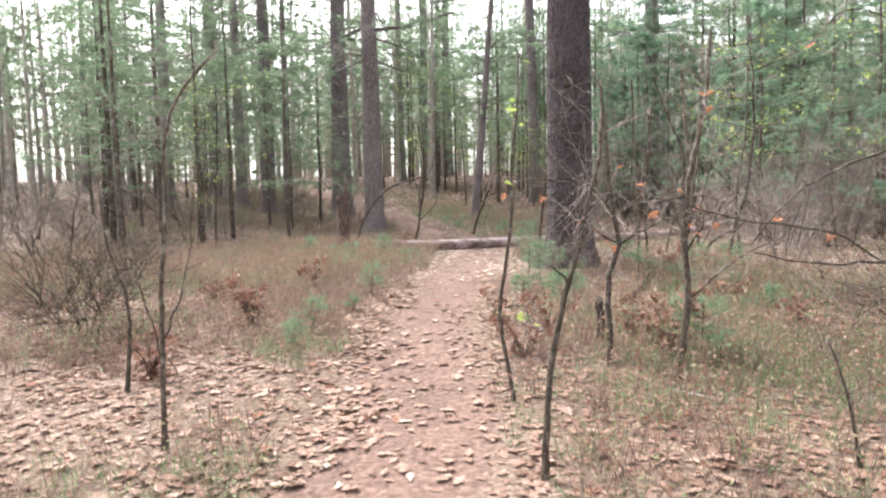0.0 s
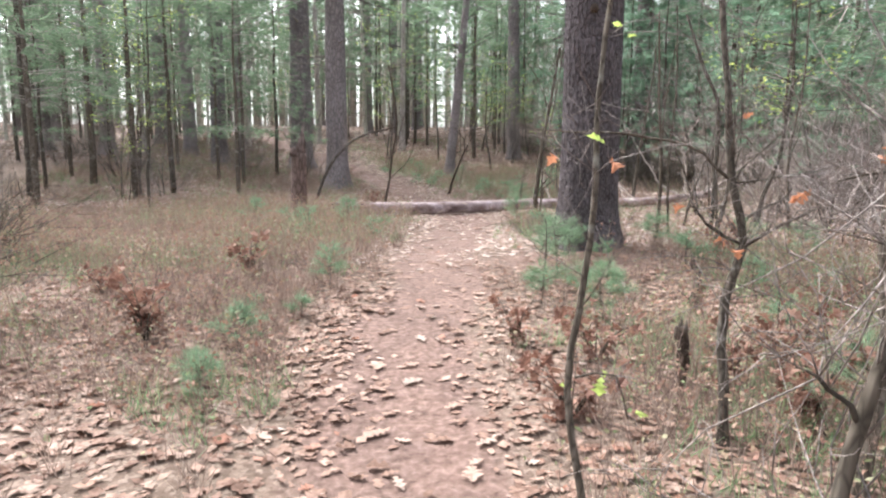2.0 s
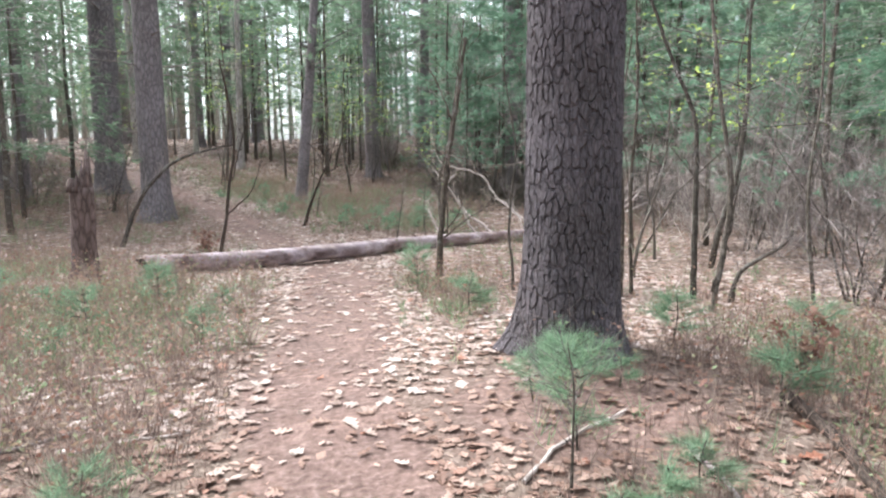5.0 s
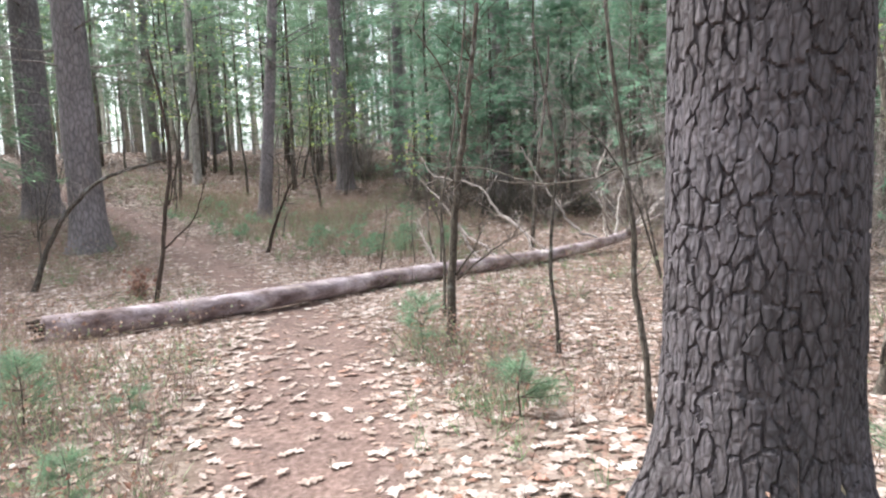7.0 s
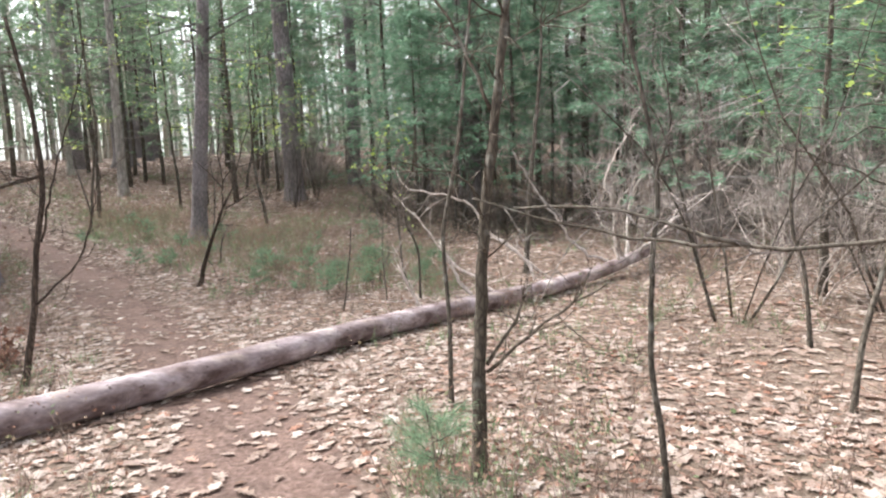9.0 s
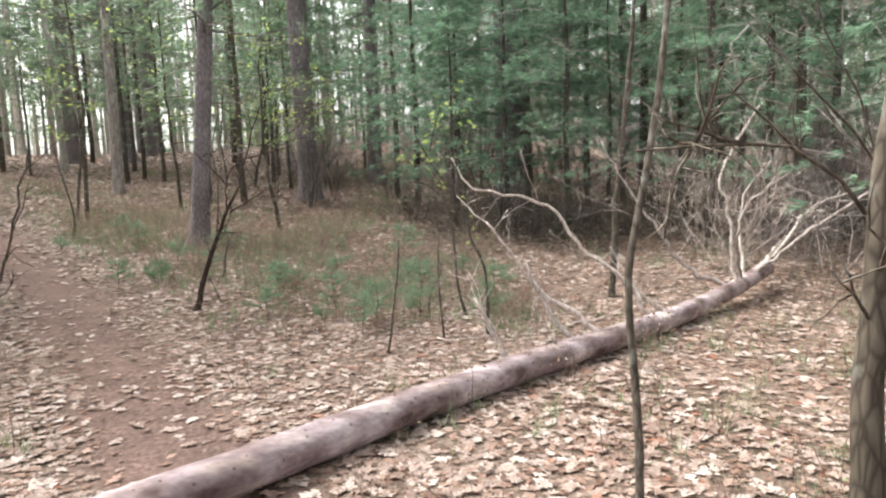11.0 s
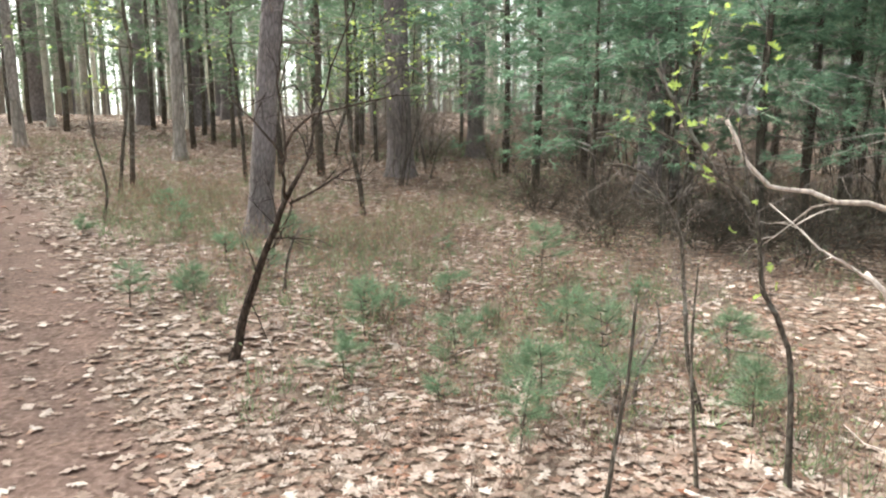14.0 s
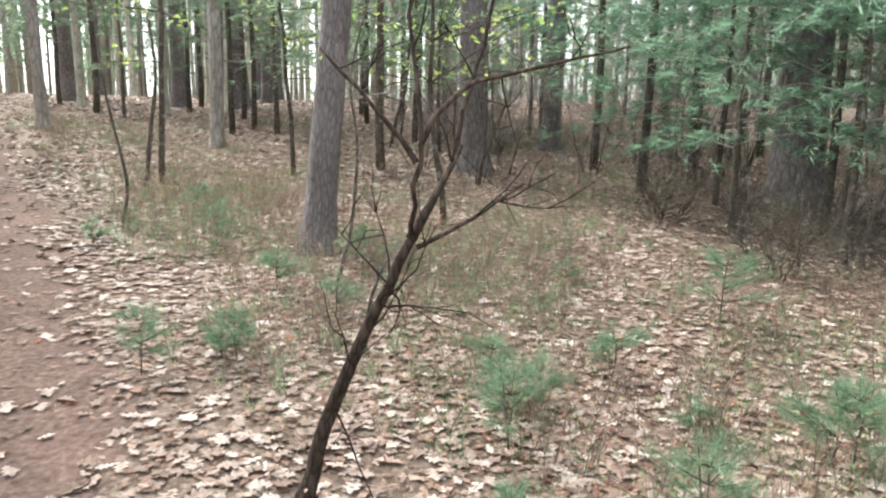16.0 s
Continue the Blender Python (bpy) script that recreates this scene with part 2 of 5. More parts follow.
SEDGE = island_material("green_sedge", [(0.0, (0.125, 0.19, 0.10)), (0.6, (0.19, 0.28, 0.145)), (1.0, (0.30, 0.36, 0.19))], 0.7, 0.3, 0.35)
FRESH_LEAF = island_material("yellow_green_leaves", [(0.0, (0.22, 0.33, 0.09)), (0.5, (0.34, 0.45, 0.12)), (1.0, (0.52, 0.57, 0.17))], 0.6, 0.3, 0.5)
RUSTY_CLUMP = island_material("rusty_clump_leaves", [(0.0, (0.13, 0.065, 0.048)), (0.5, (0.21, 0.11, 0.08)), (1.0, (0.29, 0.175, 0.13))], 0.75, 0.25, 0.3)
RUST_LEAF = island_material("rusty_hanging_leaves", [(0.0, (0.28, 0.085, 0.05)), (0.5, (0.42, 0.17, 0.09)), (1.0, (0.52, 0.33, 0.22))], 0.7, 0.3, 0.4)


def log_material():
    m, n, l, b = material("fallen_log_bark", 0.85, 0.2)
    flakes = noise_node(n, l, 5.0, 8, (0.6, 1.4, 1.4))
    r = ramp(n, [(0.32, (0.115, 0.08, 0.074)), (0.43, (0.25, 0.195, 0.193)), (0.55, (0.38, 0.32, 0.33)), (0.68, (0.55, 0.48, 0.445))])
    l.new(flakes.outputs[0], r.inputs[0])
    grain = noise_node(n, l, 40, 6, (0.4, 1, 1))
    g = ramp(n, [(0.3, (0.7, 0.68, 0.68)), (0.7, (1.15, 1.14, 1.13))])
    l.new(grain.outputs[0], g.inputs[0])
    spots = noise_node(n, l, 16, kind="ShaderNodeTexVoronoi")
    sp = ramp(n, [(0.10, (0.35, 0.3, 0.28)), (0.18, (1, 1, 1))])
    l.new(spots.outputs["Distance"], sp.inputs[0])
    col = mix(n, l, r.outputs[0], g.outputs[0], 0.9, "MULTIPLY")
    broad = noise_node(n, l, 1.7, 5, (0.7, 1, 1))
    patch = ramp(n, [(0.36, (0.62, 0.55, 0.52)), (0.5, (1, 0.97, 0.97)), (0.64, (1.22, 1.2, 1.17))])
    l.new(broad.outputs[0], patch.inputs[0])
    col = mix(n, l, col, patch.outputs[0], 0.9, "MULTIPLY")
    l.new(mix(n, l, col, sp.outputs[0], 0.8, "MULTIPLY"), b.inputs["Base Color"])
    bump(n, l, b, flakes.outputs[0], 0.6, 0.03)
    return m


LOG_BARK = log_material()


def ground_material():
    m, n, l, b = material("forest_floor", 0.95, 0.15)
    at = n.new("ShaderNodeAttribute")
    at.attribute_name = "trail"
    fine = noise_node(n, l, 26, 8)
    mid = noise_node(n, l, 3.2, 6)
    broad = noise_node(n, l, 0.5, 3)
    chips = noise_node(n, l, 38, kind="ShaderNodeTexVoronoi")
    soil = ramp(n, [(0.3, (0.085, 0.054, 0.044)), (0.55, (0.148, 0.097, 0.081)), (0.75, (0.21, 0.147, 0.126))])
    l.new(fine.outputs[0], soil.inputs[0])
    tone = ramp(n, [(0.3, (0.8, 0.8, 0.8)), (0.7, (1.15, 1.13, 1.1))])
    l.new(mid.outputs[0], tone.inputs[0])
    path = mix(n, l, soil.outputs[0], tone.outputs[0], 1.0, "MULTIPLY")
    sep = n.new("ShaderNodeSeparateColor")
    l.new(chips.outputs["Color"], sep.inputs[0])
    chip = ramp(n, [(0.0, (0.065, 0.045, 0.037)), (0.35, (0.13, 0.093, 0.077)), (0.7, (0.225, 0.175, 0.15)), (1.0, (0.34, 0.28, 0.25))])
    l.new(sep.outputs[0], chip.inputs[0])
    mould = ramp(n, [(0.3, (0.085, 0.06, 0.049)), (0.7, (0.165, 0.122, 0.102))])
    l.new(fine.outputs[0], mould.inputs[0])
    litter = mix(n, l, chip.outputs[0], mould.outputs[0], 0.55)
    tone2 = ramp(n, [(0.3, (0.7, 0.68, 0.6)), (0.7, (1.2, 1.15, 1.1))])
    l.new(broad.outputs[0], tone2.inputs[0])
    litter = mix(n, l, litter, tone2.outputs[0], 1.0, "MULTIPLY")
    wob = n.new("ShaderNodeMath")
    wob.operation = "MULTIPLY_ADD"
    wob.inputs[1].default_value = 0.6
    l.new(mid.outputs[0], wob.inputs[0])
    l.new(at.outputs["Fac"], wob.inputs[2])
    edge = ramp(n, [(0.55, (0, 0, 0)), (0.95, (1, 1, 1))])
    l.new(wob.outputs[0], edge.inputs[0])
    l.new(mix(n, l, litter, path, edge.outputs[0]), b.inputs["Base Color"])
    bump(n, l, b, fine.outputs[0], 0.7, 0.03)
    return m


# ---- the lie of the land ----
LAND_Y = np.array([-80, 0, 5, 7.5, 9.5, 12.5, 15, 18.5, 21, 24, 27, 35, 45, 58, 75, 120, 600])
LAND_Z = np.array([-0.3, 0, 0.18, 0.36, 0.40, 0.32, 0.25, 0.25, 0.38, 0.65, 0.92, 1.75, 2.8, 3.2, 2.6, 0.5, -8])
TRAIL_Y = np.array([-40, -5, 0, 3, 6, 10, 13, 15, 16.5, 18, 20, 22, 26, 32, 45])
TRAIL_X = np.array([1.0, 0.3, 0.0, -0.32, -0.18, 0.25, 0.75, 0.75, 0.55, 0.2, -0.25, -0.7, -2.2, -5.0, -12.0])


def trail_x(y):
    return sum(np.interp(np.asarray(y, float) + s, TRAIL_Y, TRAIL_X) for s in (-0.9, 0, 0.9)) / 3


def trail(x, y):
    """1 on the trodden line, 0 beside it, and high on the bare needle duff at the foot of the great pine."""
    off = np.abs(x - trail_x(y) + 0.35 * (vnoise(x, y, 1.3, 4) - 0.5))
    duff = 0.85 * np.exp(-((x - 1.35) ** 2 / 0.9 + (y - 8.7) ** 2 / 0.8))
    return np.maximum(np.clip((0.66 - off) / 0.42, 0, 1), duff)


def land(x, y):
    x, y = np.asarray(x, float), np.asarray(y, float)
    z = sum(np.interp(y + s, LAND_Y, LAND_Z) for s in (-1.2, -0.4, 0.4, 1.2)) / 4
    z = z + 0.10 * np.exp(-((x - 1.9) ** 2 + (y - 9.3) ** 2) / 1.2) + 0.16 * np.exp(-((x + 2.3) ** 2 + (y - 13.4) ** 2) / 2.5)
    rough = np.clip(np.abs(x - trail_x(y)) / 1.5, 0, 1)
    z = z + rough * (0.10 * (vnoise(x, y, 2.3, 1) - 0.5) + 0.05 * (vnoise(x, y, 0.7, 2) - 0.5))
    far = np.clip((np.hypot(x, y - 12) - 25) / 30, 0, 1)
    return z - 0.02 * trail(x, y) + far * 0.9 * (vnoise(x, y, 11, 3) - 0.5)


def rest(x, y):
    return float(land(x, y))


def build_ground():
    fine = np.arange(-9, 12, 0.15)
    xs = np.concatenate([[-600, -300, -160], np.arange(-100, -9, 2.6), fine, np.arange(12, 100, 2.6), [160, 300, 600]])
    ys = np.concatenate([[-600, -300, -150, -80], np.arange(-45, -2, 2.2), np.arange(-2, 30, 0.15), np.arange(30, 60, 0.9), np.arange(60, 130, 3.5), [160, 300, 600]])
    gx, gy = np.meshgrid(xs, ys)
    gz = land(gx, gy)
    near = (np.abs(gx) < 9) & (gy > -2) & (gy < 30)
    gz = gz + near * 0.008 * (vnoise(gx, gy, 0.2, 6) - 0.5)
    s = Soup()
    w, h = len(xs), len(ys)
    i = (np.arange(h - 1)[:, None] * w + np.arange(w - 1)[None]).ravel()
    s.add(np.stack([gx, gy, gz], -1), np.concatenate([np.stack([i, i + 1, i + w + 1], 1), np.stack([i, i + w + 1, i + w], 1)]))
    ob = part("ground", s, ground_material())
    a = ob.data.attributes.new("trail", "FLOAT", "POINT")
    a.data.foreach_set("value", trail(gx, gy).astype(np.float32).ravel())
    return tagged(ob, "forest floor of brown leaf mould with a trodden reddish dirt trail", "ground", kind="structure")


GROUND = build_ground()


# ---- trees ----
def twigs(soup, line, count, length, r, rng, start=0.3, depth=1, rise=0.25, sides=3):
    """Fine side shoots along a line, and theirs in turn."""
    n = len(line)
    for _ in range(count):
        k = min(n - 2, int(rng.uniform(start, 1) * (n - 1)))
        along = unit(line[k + 1] - line[k])
        d = unit(0.55 * along + rng.normal(0, 0.7, 3) + np.array([0, 0, rise]))
        size = length * rng.uniform(0.4, 1.2)
        p = [line[k]]
        for _ in range(4):
            d = unit(d + rng.normal(0, 0.22, 3))
            p.append(p[-1] + d * size / 4)
        p = np.array(p)
        tube(soup, p, np.linspace(r, r * 0.35, len(p)), sides)
        if depth > 1:
            twigs(soup, p, 3, length * 0.5, r * 0.6, rng, 0.25, depth - 1, rise, sides)


def pine(height, r, crown, limbs, tufts, blades, seed, dead=10, blade=0.2, reach=2.6, fat=0.016, sides=12, apart=False, bark=None):
    """A pine with a straight bare trunk: trunk, dead lower limbs, live limbs, needles."""
    rng = np.random.default_rng(seed)
    root = new("pine_tree")
    z = np.concatenate([[-0.25, 0, 0.12, 0.3, 0.6, 1.0], np.arange(1.8, height, 1.9), [height]])
    sway = np.cumsum(np.cumsum(rng.normal(0, 0.0025, (len(z), 2)), 0), 0)
    sway = (sway - sway[1]) * np.clip(z / 4, 0, 1)[:, None]
    line = np.column_stack([sway, z])
    on = lambda h: np.array([np.interp(h, z, line[:, 0]), np.interp(h, z, line[:, 1]), h])
    rad = r * np.clip(1 - z / height, 0.03, 1) ** 0.8 * (1 + 0.45 * np.exp(-np.clip(z, 0, None) / 0.22))
    s = Soup()
    tube(s, line, rad, sides, 0.03, rng)
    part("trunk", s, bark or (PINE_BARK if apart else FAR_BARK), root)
    rest_of = Soup()
    for _ in range(dead):
        a = rng.uniform(0, 2 * math.pi)
        d = np.array([math.cos(a), math.sin(a), rng.uniform(-0.25, 0.3)])
        p = [on(rng.uniform(1.4, crown + 1))]
        for _ in range(3):
            d = unit(d + rng.normal(0, 0.2, 3))
            p.append(p[-1] + d * rng.uniform(0.25, 0.5))
        p = np.array(p)
        s = Soup() if apart else rest_of
        tube(s, p, np.linspace(0.018, 0.004, 4), 4)
        needles(s, p[[1, 2, 2, 3]], p[[1, 2, 2, 3]] - p[0] + [0, 0, 0.1], 3, 0.5, 0.012, 0.7, rng)
        if apart:
            part("dead_limb", s, TWIG, root, "bare grey dead limb")
    if dead and not apart:
        tagged(part("dead_branchwork", rest_of, TWIG, root, "bare grey dead lower limbs"), kind="stuff")
    s, g = Soup(), Soup()
    at, way = [], []
    for _ in range(limbs):
        f = rng.random() ** 1.3
        a = rng.uniform(0, 2 * math.pi)
        size = reach * (1 - 0.4 * f) * rng.uniform(0.6, 1.2)
        d = np.array([math.cos(a), math.sin(a), rng.uniform(-0.15, 0.3)])
        p = [on(crown + 6.5 * f)]
        for _ in range(3):
            d = unit(d + rng.normal(0, 0.16, 3))
            p.append(p[-1] + d * size / 3)
        p = np.array(p)
        tube(s, p, np.linspace(0.03, 0.006, 4), 3)
        u = rng.uniform(0.2, 1, tufts) * 2.999
        i = u.astype(int)
        q = p[i] + (p[i + 1] - p[i]) * (u - i)[:, None]
        side = np.cross(d, [0, 0, 1.0])
        q = q + side * rng.normal(0, size * 0.18, (tufts, 1)) + np.array([0, 0, 1]) * rng.normal(0, 0.08, (tufts, 1))
        at.append(q)
        way.append(np.broadcast_to(d, q.shape) + side * rng.normal(0, 0.7, (tufts, 1)))
    tagged(part("branchwork", s, PINE_BARK, root), kind="stuff")
    needles(g, np.concatenate(at), np.concatenate(way), blades, blade, fat, 0.55, rng, 0.1)
    tagged(part("crown", g, NEEDLE, root, "soft blue-green needles", False), kind="stuff")
    return root


def put(ob, x, y, turn=0.0, size=1.0, tall=None, lean=(0, 0)):
    m = Matrix.LocRotScale((x, y, rest(x, y)), Euler((lean[0], lean[1], turn)), (size, size, tall or size))
    return copy_thing(ob, m)


def settle(ob, x, y, turn=0.0, size=1.0, tall=None):
    ob.matrix_basis = Matrix.LocRotScale((x, y, rest(x, y)), Euler((0, 0, turn)), (size, size, tall or size))
    return ob


def big_pine(x, y, r, height=19.0):
    """The great pine beside the trail, with deeply plated bark up to above head height."""
    rng = np.random.default_rng(41)
    root = tagged(new("pine_tree"), "great pine with thick plated grey-brown bark beside the trail", "tree", "pines")
    root.location = (x, y, rest(x, y) - 0.03)
    top = 4.6
    a = np.concatenate([np.radians(np.linspace(140, 325, 400)), np.radians(np.linspace(330, 495, 34))])
    cols = len(a)
    z = np.concatenate([np.arange(-0.2, 2.7, 0.0075), np.arange(2.7, top, 0.02)])
    aa, zz = np.meshgrid(a, z)
    flare = 0.42 * np.exp(-np.clip(zz, 0, None) / 0.22) * (1 + 0.35 * np.sin(5 * aa + 0.6) + 0.2 * np.sin(3 * aa))
    rad = r * (1 + 0.05 * (vnoise(np.cos(aa) * 2, np.sin(aa) * 2 + zz, 1.2, 8) - 0.5)) * (1 - zz * 0.018 + flare)
    # bark plates: cells on the unrolled trunk, taller than wide
    cw, ch = 0.050, 0.10
    around = int(2 * math.pi * r / cw)
    u = aa / (2 * math.pi) * around + 0.8 * (vnoise(zz, aa * 0.3, 0.25, 9) - 0.5) + 0.28 * (vnoise(aa * r, zz, 0.03, 16) - 0.5)
    v = zz / ch + 0.6 * (vnoise(aa * r, zz, 0.06, 10) - 0.5) + 0.15 * (vnoise(aa * r, zz, 0.02, 18) - 0.5)
    iu, iv = np.floor(u).astype(int), np.floor(v).astype(int)
    f1, f2 = np.full(u.shape, 9.0), np.full(u.shape, 9.0)
    tone = np.zeros(u.shape)
    for di in (-1, 0, 1):
        for dj in (-1, 0, 1):
            ci, cj = (iu + di) % around, iv + dj
            dx = iu + di + 0.1 + 0.8 * TABLE[ci % 256, cj % 256] - u
            dy = cj + 0.1 + 0.8 * TABLE[(ci + 91) % 256, (cj + 57) % 256] - v
            dist = np.hypot(dx, dy * 0.82)
            near = dist < f1
            f2 = np.where(near, f1, np.minimum(f2, dist))
            tone = np.where(near, TABLE[(ci + 17) % 256, (cj + 133) % 256], tone)
            f1 = np.where(near, dist, f1)
    crack = 0.26 * vnoise(aa * r * 2.2, zz * 0.55, 0.06, 15) - 0.075
    plate = np.where(crack > 0, np.clip((f2 - f1 - crack) / 0.05, 0, 1), 1.0)
    flake = np.floor(4 * vnoise(aa * r, zz, 0.030, 12) + 2 * tone) / 6
    rad = rad + plate * 0.012 + 0.004 * tone + 0.002 * flake + 0.004 * (vnoise(aa * r, zz, 0.012, 13) - 0.5) - 0.016
    verts = np.stack([rad * np.cos(aa), rad * np.sin(aa), zz], -1)
    s = Soup()
    i = np.arange(len(z) - 1)[:, None] * cols
    j, k = np.arange(cols)[None], (np.arange(cols)[None] + 1) % cols
    s.add(verts, np.concatenate([np.stack([i + j, i + k, i + cols + k], -1).reshape(-1, 3), np.stack([i + j, i + cols + k, i + cols + j], -1).reshape(-1, 3)]))
    bole = part("trunk", s, PLATE_BARK, root, "deeply furrowed bark plates", False)
    s = Soup()
    zt = np.linspace(top - 0.3, height, 14)
    tube(s, np.column_stack([0 * zt, 0 * zt, zt]), r * 0.98 * (1 - (zt - top + 0.3) / (height - top + 1.5)) * 0.92, 16, 0.02, rng)
    part("upper_trunk", s, PINE_BARK, root)
    s = Soup()
    a0 = math.radians(255)
    knot = np.array([r * math.cos(a0), r * math.sin(a0), 2.45])
    tube(s, np.array([knot * [0.8, 0.8, 1], knot * [1.12, 1.12, 1.0] + [0, 0, 0.01]]), [0.05, 0.035], 9)
    part("knot", s, DARK_BARK, bole, "dark branch scar")
    limb, green = Soup(), Soup()
    at, way = [], []
    for _ in range(46):
        h = rng.uniform(6.0, height)
        b = rng.uniform(0, 2 * math.pi)
        d = np.array([math.cos(b), math.sin(b), rng.uniform(-0.05, 0.3)])
        size = 3.4 * (1.15 - h / height) + 0.5
        p = curve([d * 0.1 + [0, 0, h], d * size * 0.5 + [0, 0, h], d * size + [0, 0, h + rng.uniform(-0.3, 0.5)]], 0.5, 0.03, rng)
        tube(limb, p, np.linspace(0.04, 0.008, len(p)), 5)
        q = p[rng.integers(1, len(p), 18)] + rng.normal(0, 0.25, (18, 3)) * [1, 1, 0.35]
        at.append(q)
        way.append(np.broadcast_to(d, q.shape))
    tagged(part("branchwork", limb, PINE_BARK, root), kind="stuff")
    needles(green, np.concatenate(at), np.concatenate(way), 12, 0.2, 0.016, 0.6, rng, 0.1)
    tagged(part("crown", green, NEEDLE, root, "soft blue-green needles", False), kind="stuff")
    return root


def sapling(x, y, r, bends, branches=(), label="bare grey-barked sapling rising from leaf litter", bark=None, sprays=18, spray=0.45, leaf=None, leaf_count=0, leaf_size=0.08, leaf_from=0.5, thick=0.33, fade=3):
    """A thin bent stem with its own branches and fine bare twigs."""
    rng = np.random.default_rng(int(abs(x) * 1000 + abs(y) * 77))
    root = tagged(new("sapling"), label, "sapling", "bare saplings")
    root.location = (x, y, rest(x, y))
    bark = bark or SAPLING_BARK
    main = curve([(0, 0, -0.08)] + list(bends), 0.1, r * 0.10, rng)
    s, fine = Soup(), Soup()
    width = np.linspace(1, 0.45, len(main))
    width[:2] *= 1.25
    tube(s, main, r * width, 9, 0.05, rng)
    holders = [(part("stem", s, bark, root), main[int(len(main) * leaf_from):])]
    twigs(fine, main, sprays, spray, max(0.0025, r * 0.14), rng, 0.35, 2)
    for k, b in enumerate(branches):
        if k == fade:
            thick = thick * 0.5
        line = curve(b, 0.08, 0.006, rng)
        s = Soup()
        tube(s, line, np.linspace(r * thick, r * thick * 0.42, len(line)), 6, 0.05, rng)
        holders.append((part("branch", s, bark, root), line[len(line) // 3:]))
        twigs(fine, line, max(3, sprays // 4), spray * 0.7, max(0.002, r * 0.12), rng, 0.3, 2)
    tagged(part("twigwork", fine, TWIG if bark is SAPLING_BARK else bark, root), kind="stuff")
    if leaf:
        for k in range(leaf_count):
            holder, line = holders[rng.integers(len(holders))]
            place = line[rng.integers(len(line))] + rng.normal(0, 0.06, 3)
            s = Soup()
            leaves(s, OAK, place[None], leaf_size, 0.6, 0.3, rng)
            part("leaf", s, leaf, holder, "leaf still hanging on", False)
    return root

# ---- the great pine and the pines that line the walk ----
big_pine(1.78, 9.5, 0.315)
PINE_KINDS = [
    pine(18, 0.20, 4.6, 26, 12, 8, 11, 12, 0.24, 2.8, 0.022, apart=True),
    pine(20, 0.20, 5.6, 24, 12, 8, 12, 14, 0.24, 2.8, 0.022, apart=True),
    pine(16, 0.20, 3.8, 27, 12, 8, 13, 9, 0.24, 2.8, 0.022, apart=True),
    pine(19, 0.20, 5.0, 25, 12, 8, 14, 8, 0.24, 2.8, 0.022, apart=True),
]
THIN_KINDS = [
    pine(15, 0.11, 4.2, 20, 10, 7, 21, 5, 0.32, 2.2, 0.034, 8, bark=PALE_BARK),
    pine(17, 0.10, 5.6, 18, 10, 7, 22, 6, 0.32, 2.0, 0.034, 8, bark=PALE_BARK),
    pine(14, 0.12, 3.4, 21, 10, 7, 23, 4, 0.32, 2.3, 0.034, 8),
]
# place and trunk radius of each pine that can be told apart
PINES = [(-2.12, 21.4, 0.31), (-3.8, 26.0, 0.38), (1.15, 24.0, 0.155), (3.9, 28.3, 0.25), (6.4, 31.2, 0.21),
         (-11.0, 33.5, 0.36), (-8.6, 29.4, 0.25), (-6.9, 27.2, 0.29), (-5.7, 25.2, 0.16), (-11.8, 29.5, 0.28), (-0.6, 41.0, 0.42),
         (0.3, 43.8, 0.20), (-6.0, 42.9, 0.36), (-17.0, 36.0, 0.34), (-15.0, 31.0, 0.36), (0.6, 47.0, 0.27), (-2.3, 40.6, 0.23), (7.9, 25.7, 0.34)]
LEANS = {2: radians(4.5), 3: radians(-1.5)}
rng = np.random.default_rng(5)
used = []
for i, (x, y, r) in enumerate(PINES):
    size = r / 0.20
    tall = max(0.85, min(1.15, size))
    turn = rng.uniform(0, 6)
    tree = put(PINE_KINDS[i % 4], x, y, 0.0 if i in LEANS else turn, size, tall, (0, LEANS.get(i, 0.0)))
    tagged(tree, "stout straight pine with grey-brown bark and dead lower limbs" if r > 0.25 else "tall straight pine with grey-brown bark and a bare lower trunk", "tree", "pines")
    used.append((x, y))
# the rest of the pine wood, thinner and further off
made = 0
while made < 230:
    a, d = math.radians(rng.uniform(-78, 52)), 20 + 36 * rng.random() ** 0.75
    x, y = -d * math.sin(a), 10 + d * math.cos(a)
    if abs(x - float(trail_x(y))) < 1.6 or min((x - p) ** 2 + (y - q) ** 2 for p, q in used) < 1.6:
        continue
    if -2 < x < 9 and y < 36 and rng.random() < 0.8 or x > 3 and rng.random() < (0.75 if y < 36 else 0.1):
        continue
    thick = rng.random() < 0.16 and d > 28
    kind = PINE_KINDS[rng.integers(4)] if thick else THIN_KINDS[rng.integers(3)]
    size = rng.uniform(0.55, 1.1) if thick else rng.uniform(0.5, 1.2)
    tagged(put(kind, x, y, rng.uniform(0, 6), size, rng.uniform(0.85, 1.15), (rng.normal(0, 0.015), rng.normal(0, 0.015))),
           "tall pine of the wood with a bare thick trunk" if thick else "slender pine of the wood with a bare pole trunk", "tree", "far pines")
    used.append((x, y))
    made += 1
